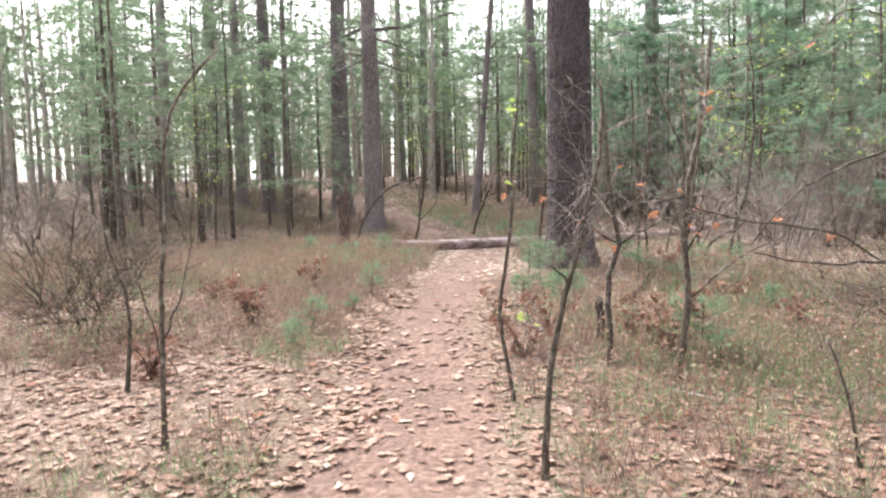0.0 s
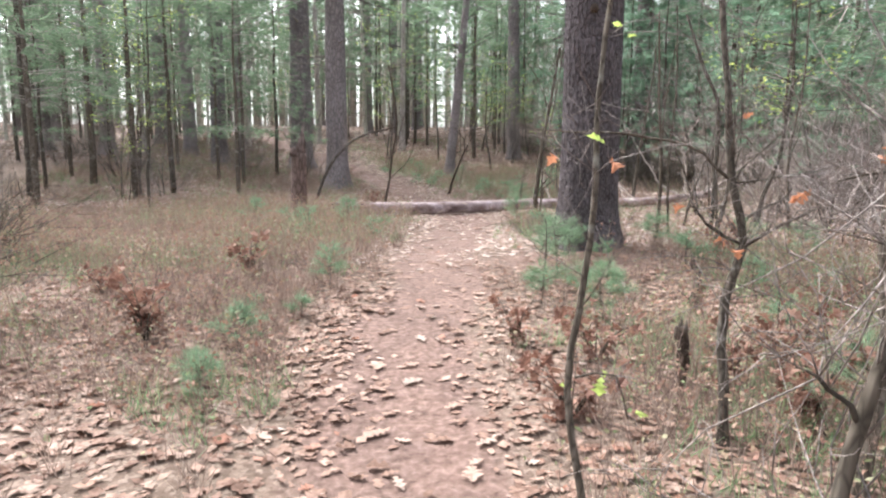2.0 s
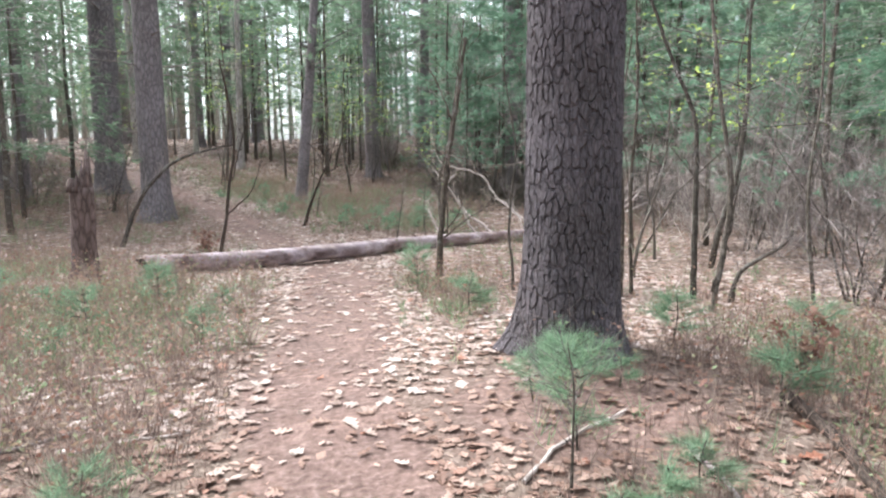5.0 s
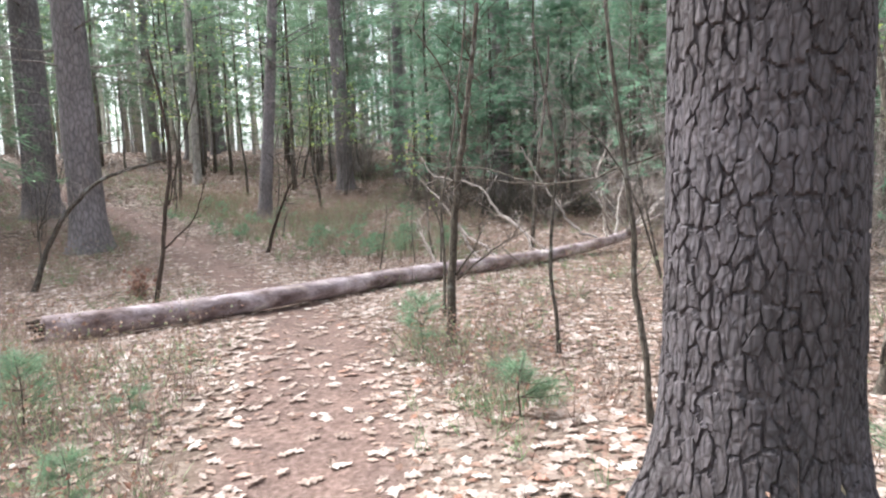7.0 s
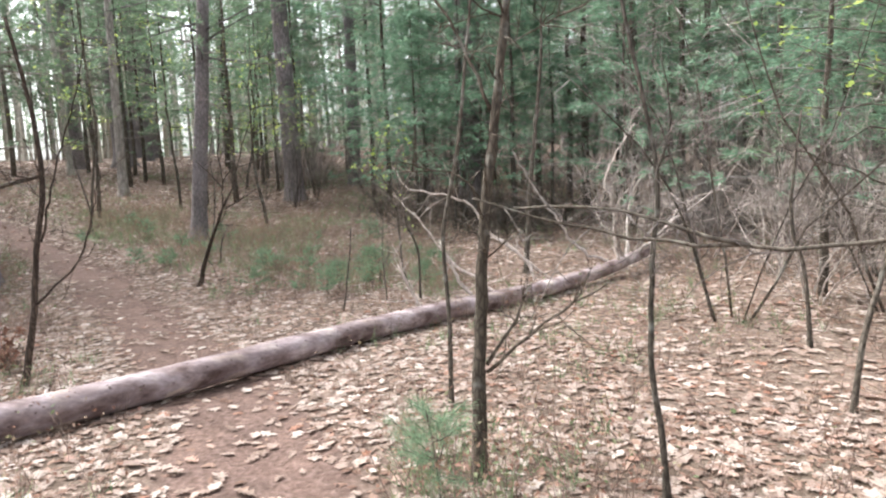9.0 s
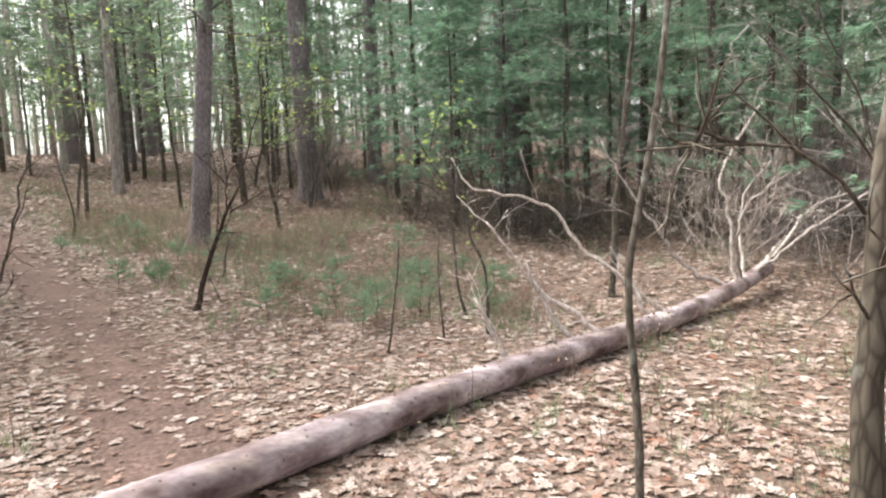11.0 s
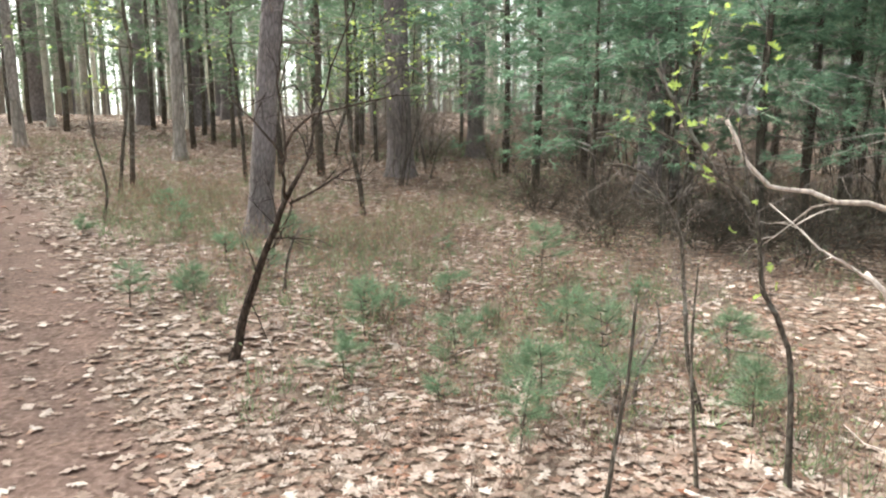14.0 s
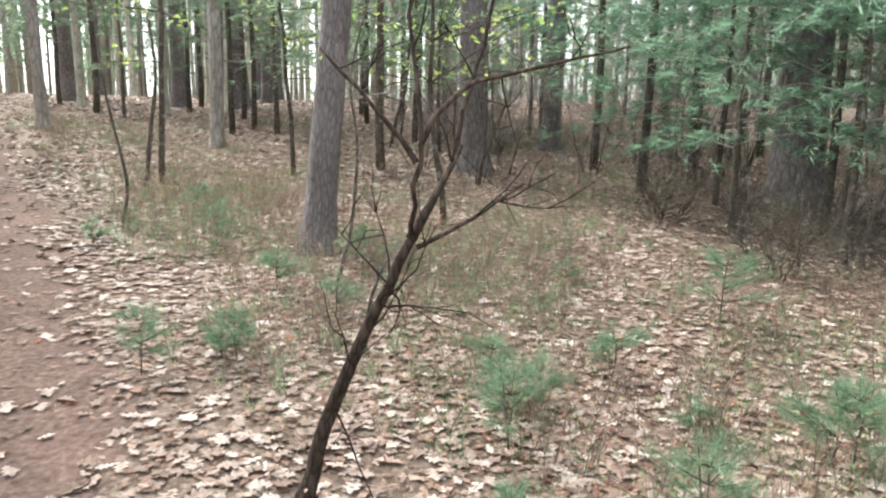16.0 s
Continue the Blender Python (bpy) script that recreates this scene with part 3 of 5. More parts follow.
# unseen pines added behind the start of the walk, to close off the light
for i in range(26):
    a, d = rng.uniform(0, 2 * math.pi), rng.uniform(7, 26)
    x, y = d * math.sin(a), d * math.cos(a) * 0.8
    if y > 3 or abs(x) < 2:
        x, y = math.copysign(abs(x) + 6, x), -abs(y) - 3
    tagged(put(PINE_KINDS[i % 4], x, y, rng.uniform(0, 6), rng.uniform(0.6, 1.3), 1.0), "tall straight pine with grey-brown bark and a bare lower trunk", "tree", "pines")
for i, ob in enumerate(PINE_KINDS + THIN_KINDS):
    tagged(settle(ob, -20 + 5.5 * i, 57 + (i % 3) * 2, 0.7 * i), "tall pine at the far edge of the wood", "tree", "far pines")


# ---- the far edge of the wood ----
def far_wood():
    rng = np.random.default_rng(77)
    s, g = Soup(), Soup()
    at = []
    for _ in range(760):
        a, d = math.radians(rng.uniform(-100, 75)), rng.uniform(46, 95)
        x, y = -d * math.sin(a), 10 + d * math.cos(a)
        h, r = rng.uniform(12, 19), rng.uniform(0.06, 0.2)
        z = rest(x, y)
        tube(s, np.array([[x, y, z - 0.3], [x + rng.normal(0, 0.1), y, z + h * 0.5], [x + rng.normal(0, 0.3), y, z + h]]), [r, r * 0.8, r * 0.2], 5)
        n = 40 if x > 2 else 62
        low = 0.8 if x > 2 else 3.2
        at.append(np.array([x, y, z]) + np.column_stack([rng.normal(0, 1.1, n), rng.normal(0, 1.1, n), low + (17 - low) * rng.random(n) ** 1.3]))
    at = np.concatenate(at)
    needles(g, at, rng.normal(0, 1, at.shape) * [1, 1, 0.4], 8, 0.6, 0.08, 0.7, rng)
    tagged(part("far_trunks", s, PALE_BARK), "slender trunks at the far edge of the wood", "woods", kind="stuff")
    tagged(part("far_foliage", g, NEEDLE, None, "", False), "hazy green needles at the far edge of the wood", "woods", kind="stuff")


far_wood()


# ---- young conifers with low green boughs ----
def young_conifer(height, reach, low, limbs, seed, tufts=18, blades=12, blade=0.13, fat=0.013, label="dense dark green feathery boughs", green=None):
    rng = np.random.default_rng(seed)
    root = new("young_conifer")
    s = Soup()
    z = np.linspace(-0.15, height, 12)
    line = np.column_stack([0.02 * np.sin(z * 2), 0.02 * np.cos(z * 1.7), z])
    tube(s, line, np.linspace(0.06, 0.008, 12) * height / 6, 7, 0.04, rng)
    part("trunk", s, SAPLING_BARK, root)
    b, g = Soup(), Soup()
    at, way = [], []
    for _ in range(limbs):
        f = rng.random()
        h = low + (height - low) * f
        a = rng.uniform(0, 2 * math.pi)
        d = np.array([math.cos(a), math.sin(a), 0.12])
        size = reach * (1.05 - 0.85 * f) * rng.uniform(0.6, 1.15)
        p = curve([(0, 0, h), tuple(d * size * 0.5 + [0, 0, h]), tuple(d * size + [0, 0, h - 0.18 * size])], 0.42, 0.012, rng)
        tube(b, p, np.linspace(0.014, 0.003, len(p)), 3)
        n = tufts
        k = rng.integers(1, len(p), n)
        side = np.array([-d[1], d[0], 0])
        off = rng.normal(0, 0.17 * size, (n, 1))
        at.append(p[k] + side * off + rng.normal(0, 0.03, (n, 3)))
        way.append(d + side * np.sign(off) * 0.8 - np.array([0, 0, 0.1]))
    tagged(part("branchwork", b, FAR_BARK, root), kind="stuff")
    needles(g, np.concatenate(at), np.concatenate(way), blades, blade, fat, 0.4, rng, 0.12)
    tagged(part("foliage", g, green or BOUGH_NEEDLE, root, label, False), kind="stuff")
    return root


YOUNG = [young_conifer(6.5, 2.7, 1.3, 44, 31, 20, 11, 0.19, 0.017), young_conifer(5.0, 2.2, 1.0, 38, 32, 20, 11, 0.19, 0.017), young_conifer(8.0, 2.7, 1.9, 46, 33, 20, 11, 0.19, 0.017)]
for i, (x, y, size) in enumerate([(7.6, 24.4, 1.15), (6.6, 25.6, 0.95), (10.5, 21.0, 1.1), (7.4, 27.5, 1.1), (12.5, 25.5, 1.2), (11.0, 17.0, 1.0), (14.0, 20.0, 1.2), (9.5, 30.5, 1.2), (5.0, 33.0, 1.0),
                                  (13.5, 14.0, 1.1), (16.0, 24.0, 1.3), (4.2, 37.0, 1.1), (-9.0, 37.0, 0.9), (10.0, 12.0, 1.1), (15.0, 31.0, 1.3), (18.0, 18.0, 1.2), (8.9, 23.4, 1.0), (9.6, 25.2, 1.1), (7.0, 15.0, 0.8), (9.3, 13.4, 0.9), (6.2, 28.6, 1.0), (8.6, 20.4, 0.8), (5.9, 24.3, 0.9), (7.6, 22.9, 0.8), (6.9, 24.0, 0.95)]):
    tree = YOUNG[i] if i < 3 else copy_thing(YOUNG[i % 3], Matrix())
    tagged(settle(tree, x, y, 1.3 * i, size), "young conifer with low dark green feathery boughs", "tree", "young conifers")


# wispy understorey pines between the trunks, and a few broadleaved ones in young leaf
WISPY = [young_conifer(8.5, 2.8, 2.2, 34, 41, 12, 6, 0.26, 0.028, "thin wispy green sprays", NEEDLE), young_conifer(7.0, 2.6, 1.6, 30, 42, 13, 6, 0.26, 0.028, "thin wispy green sprays", NEEDLE), young_conifer(10.0, 2.8, 3.2, 36, 43, 13, 6, 0.26, 0.028, "thin wispy green sprays", NEEDLE)]
rng = np.random.default_rng(33)
count = 0
while count < 125:
    a, d = math.radians(rng.uniform(-74, 44) if count < 100 else rng.uniform(-74, -22) if count % 2 else rng.uniform(2, 40)), rng.uniform(12, 36)
    x, y = -d * math.sin(a), 8 + d * math.cos(a)
    gap = abs(x - float(trail_x(y)))
    if gap < 2.6 or (-3.0 < x < 8.5 and y < 25.5) or min((x - p) ** 2 + (y - q) ** 2 for p, q in used) < 0.5:
        continue
    tree = WISPY[count] if count < 3 else copy_thing(WISPY[count % 3], Matrix())
    tagged(settle(tree, x, y, rng.uniform(0, 6), rng.uniform(0.7, 1.1)), "slim understorey pine with wispy grey-green boughs", "tree", "understorey pines")
    used.append((x, y))
    count += 1


def leafy_tree(seed, height):
    rng = np.random.default_rng(seed)
    root = new("understorey_tree")
    p = curve([(0, 0, -0.1), (rng.normal(0, 0.15), 0.1, height * 0.4), (rng.normal(0, 0.3), 0, height)], 0.5, 0.03, rng)
    s, lf, fine = Soup(), Soup(), Soup()
    tube(s, p, np.linspace(0.04, 0.008, len(p)), 7, 0.05, rng)
    part("stem", s, SAPLING_BARK, root)
    at = []
    for _ in range(16):
        k = rng.integers(len(p) // 3, len(p) - 1)
        b = rng.uniform(0, 2 * math.pi)
        d = np.array([math.cos(b), math.sin(b), rng.uniform(0, 0.5)])
        q = curve([tuple(p[k]), tuple(p[k] + d * 0.5), tuple(p[k] + d * rng.uniform(0.8, 1.7))], 0.25, 0.02, rng)
        tube(fine, q, np.linspace(0.009, 0.003, len(q)), 4)
        at.append(q[rng.integers(1, len(q), 24)] + rng.normal(0, 0.15, (24, 3)) * [1, 1, 0.45])
    tagged(part("branchwork", fine, SAPLING_BARK, root), kind="stuff")
    leaves(lf, PLAIN, np.concatenate(at), 0.065, 0.4, 0.2, rng)
    tagged(part("foliage", lf, FRESH_LEAF, root, "sparse yellow-green young leaves", False), kind="stuff")
    return root


LEAFY = [leafy_tree(91, 5.0), leafy_tree(92, 4.2)]
for i, (x, y) in enumerate([(-5.5, 16.5), (2.6, 24.8), (1.0, 28.0), (5.4, 12.8), (-0.8, 27.5), (4.6, 29.0), (-7.0, 20.0), (7.2, 10.2), (-4.4, 30.0), (3.0, 31.5), (-8.5, 24.0), (6.4, 7.6)]):
    tree = LEAFY[i] if i < 2 else copy_thing(LEAFY[i % 2], Matrix())
    tagged(settle(tree, x, y, 1.1 * i, 0.85 + 0.07 * (i % 5)), "slim understorey tree with sparse yellow-green leaves", "tree", "understorey trees")


# ---- bare thicket off to one side of the trail ----
def bare_shrub(seed, stems, height, bark, fine_bark, label):
    rng = np.random.default_rng(seed)
    root = new("bare_shrub")
    fine = Soup()
    for _ in range(stems):
        a = rng.uniform(0, 2 * math.pi)
        lean = rng.uniform(0.05, 0.55)
        h = height * rng.uniform(0.5, 1.1)
        d = np.array([math.cos(a) * lean, math.sin(a) * lean, 1.0])
        p = [np.array([math.cos(a) * 0.12, math.sin(a) * 0.12, -0.1])]
        for _ in range(6):
            d = unit(d + rng.normal(0, 0.15, 3))
            p.append(p[-1] + d * h / 6)
        p = np.array(p)
        s = Soup()
        r = rng.uniform(0.007, 0.017)
        tube(s, p, np.linspace(r, r * 0.25, 7), 4, 0.05, rng)
        part("stem", s, bark, root)
        for _ in range(10):
            k = rng.integers(1, 6)
            w = unit(unit(p[k + 1] - p[k]) * 0.6 + rng.normal(0, 0.6, 3))
            q = [p[k] + (p[k + 1] - p[k]) * rng.random()]
            for _ in range(2):
                w = unit(w + rng.normal(0, 0.25, 3) + [0, 0, 0.05])
                q.append(q[-1] + w * rng.uniform(0.2, 0.45))
            q = np.array(q)
            tube(fine, q, [0.005, 0.004, 0.002], 3)
            needles(fine, q[[1, 1, 2]], q[[1, 1, 2]] - q[0], 3, 0.42, 0.006, 0.6, rng)
    tagged(part("twigwork", fine, fine_bark, root, label), kind="stuff")
    return root


HAZE = "haze of fine grey-brown twigs"
SHRUBS = [bare_shrub(50 + i, n, h, SAPLING_BARK, TWIG, HAZE) for i, (n, h) in enumerate([(6, 2.8), (8, 2.2), (5, 3.6), (9, 1.7), (4, 4.4)])]
TANGLE = [bare_shrub(60, 6, 1.9, PALE_WOOD, PALE_WOOD, "bleached dead twigs"), bare_shrub(61, 5, 1.4, PALE_WOOD, TWIG, "bleached dead twigs")]
rng = np.random.default_rng(9)
spots = []
while len(spots) < 165:
    x, y = rng.uniform(3.0, 20), rng.uniform(3.5, 34)
    if len(spots) >= 135:
        x, y = rng.uniform(-15, -3.2), rng.uniform(7, 32)
    gap = x - float(trail_x(y))
    log_gap = abs((y - 14.38) * 8.45 - (x + 1.45) * 3.49) / 9.15
    if gap > 0 and (gap < (4.6 if y > 13 else 3.4) or (log_gap < 1.0 and x < 8)):
        continue
    if 3 < x < 9.0 and 18 < y < 26.5:
        continue
    spots.append((x, y))
for i, (x, y) in enumerate(spots):
    shrub = SHRUBS[i] if i < 5 else copy_thing(SHRUBS[i % 5], Matrix())
    tagged(settle(shrub, x, y, rng.uniform(0, 6), rng.uniform(0.7, 1.25)), "bare many-stemmed shrub of grey-brown twigs", "shrub", "bare thicket")
for i, (x, y) in enumerate([(7.4, 18.7), (8.3, 18.0), (8.6, 20.6), (9.2, 19.0), (7.9, 16.4), (8.8, 15.2), (6.8, 14.9), (9.8, 17.2), (7.0, 13.6), (4.9, 9.4)]):
    shrub = TANGLE[i] if i < 2 else copy_thing(TANGLE[i % 2], Matrix())
    tagged(settle(shrub, x, y, 2.1 * i, 0.9 + 0.05 * (i % 4)), "tangle of bleached dead branches beside the fallen crown", "shrub", "dead tangle")


LOW = [bare_shrub(70, 8, 0.75, SAPLING_BARK, SAPLING_BARK, "fine brown twigs"), bare_shrub(71, 6, 0.6, SAPLING_BARK, SAPLING_BARK, "fine brown twigs")]
for i, (x, y) in enumerate([(5.2, 22.6), (6.3, 22.2), (6.7, 23.2), (7.3, 22.5), (6.9, 21.4), (7.9, 21.8), (5.2, 24.6), (6.0, 24.1), (-3.4, 6.4), (-4.4, 9.0), (3.9, 5.2)]):
    shrub = LOW[i] if i < 2 else copy_thing(LOW[i % 2], Matrix())
    tagged(settle(shrub, x, y, 1.7 * i, 0.85 + 0.06 * (i % 6)), "low brown shrub of thin bare twigs", "shrub", "low brush")


# ---- the fallen log across the trail, with its dead branches ----
def fallen_log():
    rng = np.random.default_rng(61)
    root = tagged(new("fallen_log"), "long fallen pine trunk with flaking pinkish-grey bark lying across the trail", "log")
    a, b = np.array([-1.45, 14.38]), np.array([7.0, 17.87])
    root.location = (*a, rest(*a))
    u = np.linspace(0, 1, 70)
    xy = a + (b - a) * u[:, None]
    r = 0.125 - 0.042 * u
    z = np.array([rest(*p) for p in xy])
    z = np.convolve(np.pad(z, 6, mode="edge"), np.ones(13) / 13, "valid") + r * 0.86 + 0.03
    z = z + 0.16 * np.clip((u - 0.72) / 0.28, 0, 1) ** 2
    bow = 0.05 * np.sin(u * 5.0)
    line = np.column_stack([xy[:, 0] - bow * 0.38, xy[:, 1] + bow * 0.92, z])
    s = Soup()
    lump = 1 + 0.05 * (vnoise(u * 9, 0 * u, 0.4, 14) - 0.5)
    tube(s, line - np.array(root.location), r * lump, 18, 0.022, rng)
    bole = part("trunk", s, LOG_BARK, root)
    d = unit(line[0] - line[3])
    for _ in range(9):
        o = rng.normal(0, 0.045, 3)
        p0 = line[0] - np.array(root.location) + o
        s = Soup()
        tube(s, np.array([p0 - d * 0.12, p0 + d * rng.uniform(0.02, 0.13)]), [0.035, 0.012], 5)
        part("splinter", s, DARK_BARK, bole, "dark rotten splinter")
    for k in rng.integers(8, 66, 26):
        s = Soup()
        side = unit(np.array([rng.normal(), rng.normal(), rng.uniform(0.1, 1.2)]))
        p0 = line[k] - np.array(root.location)
        tube(s, np.array([p0, p0 + side * (r[k] + rng.uniform(0.01, 0.06))]), [0.018, 0.011], 6)
        part("knot", s, LOG_BARK, bole, "snapped branch stub")
    low = [(0.645, [(-0.22, 0.13, 0.21), (-0.47, 0.26, 0.41), (-0.63, 0.37, 0.66), (-0.73, 0.43, 0.83), (-0.84, 0.5, 0.99)]),
             (0.766, [(-0.33, 0.19, 0.29), (-0.76, 0.43, 0.72), (-0.98, 0.58, 1.07), (-1.59, 0.88, 1.26), (-1.75, 0.99, 1.54)]),
             (0.908, [(-0.45, 0.24, 0.26), (-0.67, 0.38, 0.64), (-0.86, 0.51, 0.96), (-1.16, 0.72, 1.61)]),
             (0.912, [(0.02, 0.07, 0.69), (-0.05, 0.16, 1.15), (0.17, 0.12, 1.61), (0.38, 0.06, 1.92)]),
             (0.515, [(-0.12, 0.09, 0.3), (-0.21, 0.16, 0.52)])]
    high = [(0.61, [(-0.2, 0.1, 0.14), (-0.37, 0.22, 0.5), (-0.42, 0.27, 0.7)]),
             (0.737, [(-0.29, 0.18, 0.44), (-0.54, 0.31, 0.63)]),
             (0.93, [(0.25, 0.3, 0.35), (0.5, 0.5, 0.9), (0.9, 0.5, 1.3)]),
             (0.93, [(-0.3, -0.2, 0.4), (-0.5, -0.5, 0.9), (-0.4, -0.9, 1.2)]),
             (0.96, [(0.5, 0.1, 0.25), (1.1, 0.2, 0.7), (1.9, 0.1, 0.9)]),
             (0.98, [(0.6, 0.4, 0.1), (1.4, 0.8, 0.25), (2.4, 1.0, 0.3)]),
             (0.97, [(0.3, -0.4, 0.5), (0.7, -0.9, 1.0), (0.8, -1.3, 1.6)])]
    for at, bends in low + high:
        k = min(69, int(at * 69))
        p0 = line[k] - np.array(root.location)
        path = curve([tuple(p0)] + [tuple(p0 + np.array(q)) for q in bends], 0.09, 0.012, rng)
        s = Soup()
        tube(s, path, np.linspace(0.025, 0.008, len(path)), 8, 0.06, rng)
        limb = part("dead_branch", s, PALE_WOOD, root, "bleached crooked dead branch")
        for _ in range(4):
            s = Soup()
            twigs(s, path, 1, 0.45, 0.007, rng, 0.3, 2)
            part("twig", s, PALE_WOOD, limb)
    return root


fallen_log()


# ---- sticks on the floor ----
def stick(x0, y0, x1, y1, r, wood, label):
    rng = np.random.default_rng(int(abs(x0 * 100) + abs(y0 * 13)))
    root = tagged(new("fallen_stick"), label, "stick", "fallen sticks")
    root.location = (x0, y0, rest(x0, y0) + r)
    p = curve([(x0, y0, 0), (x0 * 0.6 + x1 * 0.4 + rng.normal(0, 0.03), y0 * 0.6 + y1 * 0.4 + rng.normal(0, 0.03), 0), (x1, y1, 0)], 0.1, 0.006, rng)
    p[:, 2] = [rest(a, b) + r * 1.2 for a, b, _ in p]
    p = p - np.array(root.location)
    s = Soup()
    tube(s, p, np.linspace(r, r * 0.55, len(p)), 7, 0.07, rng)
    part("shaft", s, wood, root)
    s = Soup()
    twigs(s, p, 3, 0.22, r * 0.3, rng, 0.3, 1, 0.1)
    tagged(part("twigwork", s, wood, root), kind="stuff")
    return root


for x0, y0, x1, y1, r, bark, label in [
        (-1.15, 8.90, -0.56, 8.97, 0.016, PALE_WOOD, "pale bare stick lying beside the trail"), (2.50, 8.35, 1.95, 7.10, 0.036, DARK_BARK, "dark rotting branch lying in the leaf litter"),
        (0.83, 8.00, 1.63, 8.52, 0.012, PALE_WOOD, "pale bare stick lying beside the trail"), (1.72, 8.13, 1.54, 7.32, 0.014, TWIG, "grey stick lying in the leaf litter"),
        (2.21, 18.84, 3.00, 18.90, 0.011, PALE_WOOD, "pale bare stick lying in the leaf litter"), (2.37, 19.15, 2.98, 19.2, 0.012, PALE_WOOD, "pale bare stick lying in the leaf litter"),
        (1.48, 4.37, 1.72, 4.15, 0.013, PALE_WOOD, "pale bare stick lying in the leaf litter"), (2.86, 17.69, 3.21, 17.53, 0.011, PALE_WOOD, "pale bare stick lying in the leaf litter"),
        (-1.63, 8.86, -0.95, 9.25, 0.012, TWIG, "grey stick lying in the leaf litter"), (1.38, 3.12, 1.64, 3.10, 0.008, TWIG, "grey stick lying in the leaf litter")]:
    stick(x0, y0, x1, y1, r, bark, label)


def broken_stub(x, y, r, height):
    rng = np.random.default_rng(8)
    root = tagged(new("broken_stub"), "short dead stub of a snapped sapling with a ragged top", "stump")
    root.location = (x, y, rest(x, y))
    s = Soup()
    tube(s, curve([(0, 0, -0.05), (0.01, 0, height * 0.5), (-0.01, 0.01, height)], 0.05, 0.003, rng), r, 9, 0.06, rng)
    part("stem", s, DARK_BARK, root)
    for k in range(4):
        s = Soup()
        a = 1.6 * k
        q = np.array([math.cos(a) * r * 0.6, math.sin(a) * r * 0.6, height - 0.03])
        tube(s, np.array([q, q + [0, 0, rng.uniform(0.04, 0.1)]]), [r * 0.4, 0.003], 5)
        part("splinter", s, SAPLING_BARK, root)
    return root


broken_stub(1.33, 5.75, 0.034, 0.33)


def snag(x, y, r, height):
    """A rotten pine trunk snapped off at chest height, its bark gone from the top."""
    rng = np.random.default_rng(88)
    root = tagged(new("snag"), "rotten reddish-brown stump of a snapped pine, standing in sedge", "stump")
    root.location = (x, y, rest(x, y))
    z = np.array([-0.1, 0.0, 0.08, 0.2, 0.45, 0.7, 0.95, height])
    s = Soup()
    tube(s, np.column_stack([0.02 * z, 0 * z, z]), r * (1 + 0.35 * np.exp(-np.clip(z, 0, None) / 0.12)) * (1 - 0.06 * z), 16, 0.05, rng)
    part("trunk", s, ROTTEN_BARK, root)
    for k in range(11):
        a = 2 * math.pi * k / 11
        q = np.array([math.cos(a) * r * 0.75, math.sin(a) * r * 0.75, height - 0.06])
        s = Soup()
        tube(s, np.array([q, q + [0.01, 0, rng.uniform(0.08, 0.16)], q + [0.02, 0, rng.uniform(0.16, 0.34) * (1.2 + math.cos(a))]]), [r * 0.27, r * 0.2, 0.004], 6)
        part("splinter", s, ROTTEN_BARK, root, "jagged rotten splinter")
    return root


snag(-2.05, 14.0, 0.135, 1.05)

# ---- saplings, from the start of the walk to its end ----
sapling(0.46, 3.17, 0.019, [(0.03, 0.04, 0.37), (0.07, 0.07, 0.64), (0.13, 0.1, 0.9), (0.2, 0.12, 1.11), (0.24, 0.14, 1.31), (0.31, 0.17, 1.55), (0.33, 0.19, 1.78)],
        [[(0.15, 0.1, 0.92), (0.09, 0.12, 1.01), (0.05, 0.12, 1.04)], [(0.22, 0.14, 1.25), (0.17, 0.14, 1.24)]],
        label="bent sapling with a crooked grey stem beside the trail", sprays=36, spray=0.55)
sapling(1.59, 4.61, 0.028, [(0.1, 0.06, 0.54), (0.09, 0.1, 0.88), (0.12, 0.15, 1.27), (0.22, 0.19, 1.72), (0.29, 0.23, 2.06), (0.32, 0.27, 2.43)],
        [[(0.13, 0.06, 0.58), (0.34, 0.07, 0.75), (0.57, 0.07, 0.9), (0.77, 0.07, 0.98)], [(0.1, 0.1, 0.88), (0.21, 0.11, 1.06), (0.25, 0.13, 1.19)], [(0.12, 0.15, 1.27), (-0.1, 0.15, 1.23)]],
        label="branching bare sapling with rusty leaves hanging on", sprays=40, spray=0.55, leaf=RUST_LEAF, leaf_count=7)
sapling(2.84, 3.88, 0.026, [(-0.02, 0.06, 0.79), (-0.03, 0.13, 1.62), (0.02, 0.2, 2.44)],
        [[(-0.01, 0.06, 0.69), (-0.25, 0.07, 0.9), (-0.47, 0.08, 1.05), (-0.74, 0.09, 1.12), (-1.13, 0.09, 1.18), (-1.59, 0.1, 1.31)], [(-0.01, 0.06, 0.79), (-0.25, 0.07, 0.9), (-0.68, 0.07, 0.91), (-1.02, 0.08, 0.98)], [(-0.02, 0.13, 1.65), (-0.24, 0.12, 1.56), (-0.7, 0.11, 1.37), (-1.02, 0.08, 1.05)], [(-0, 0.18, 2.24), (-0.44, 0.19, 2.39), (-0.68, 0.18, 2.19), (-1.11, 0.16, 2), (-1.38, 0.15, 1.84)]],
        label="leaning bare sapling with long arching branches", sprays=40, spray=0.6, leaf=RUST_LEAF, leaf_count=8)
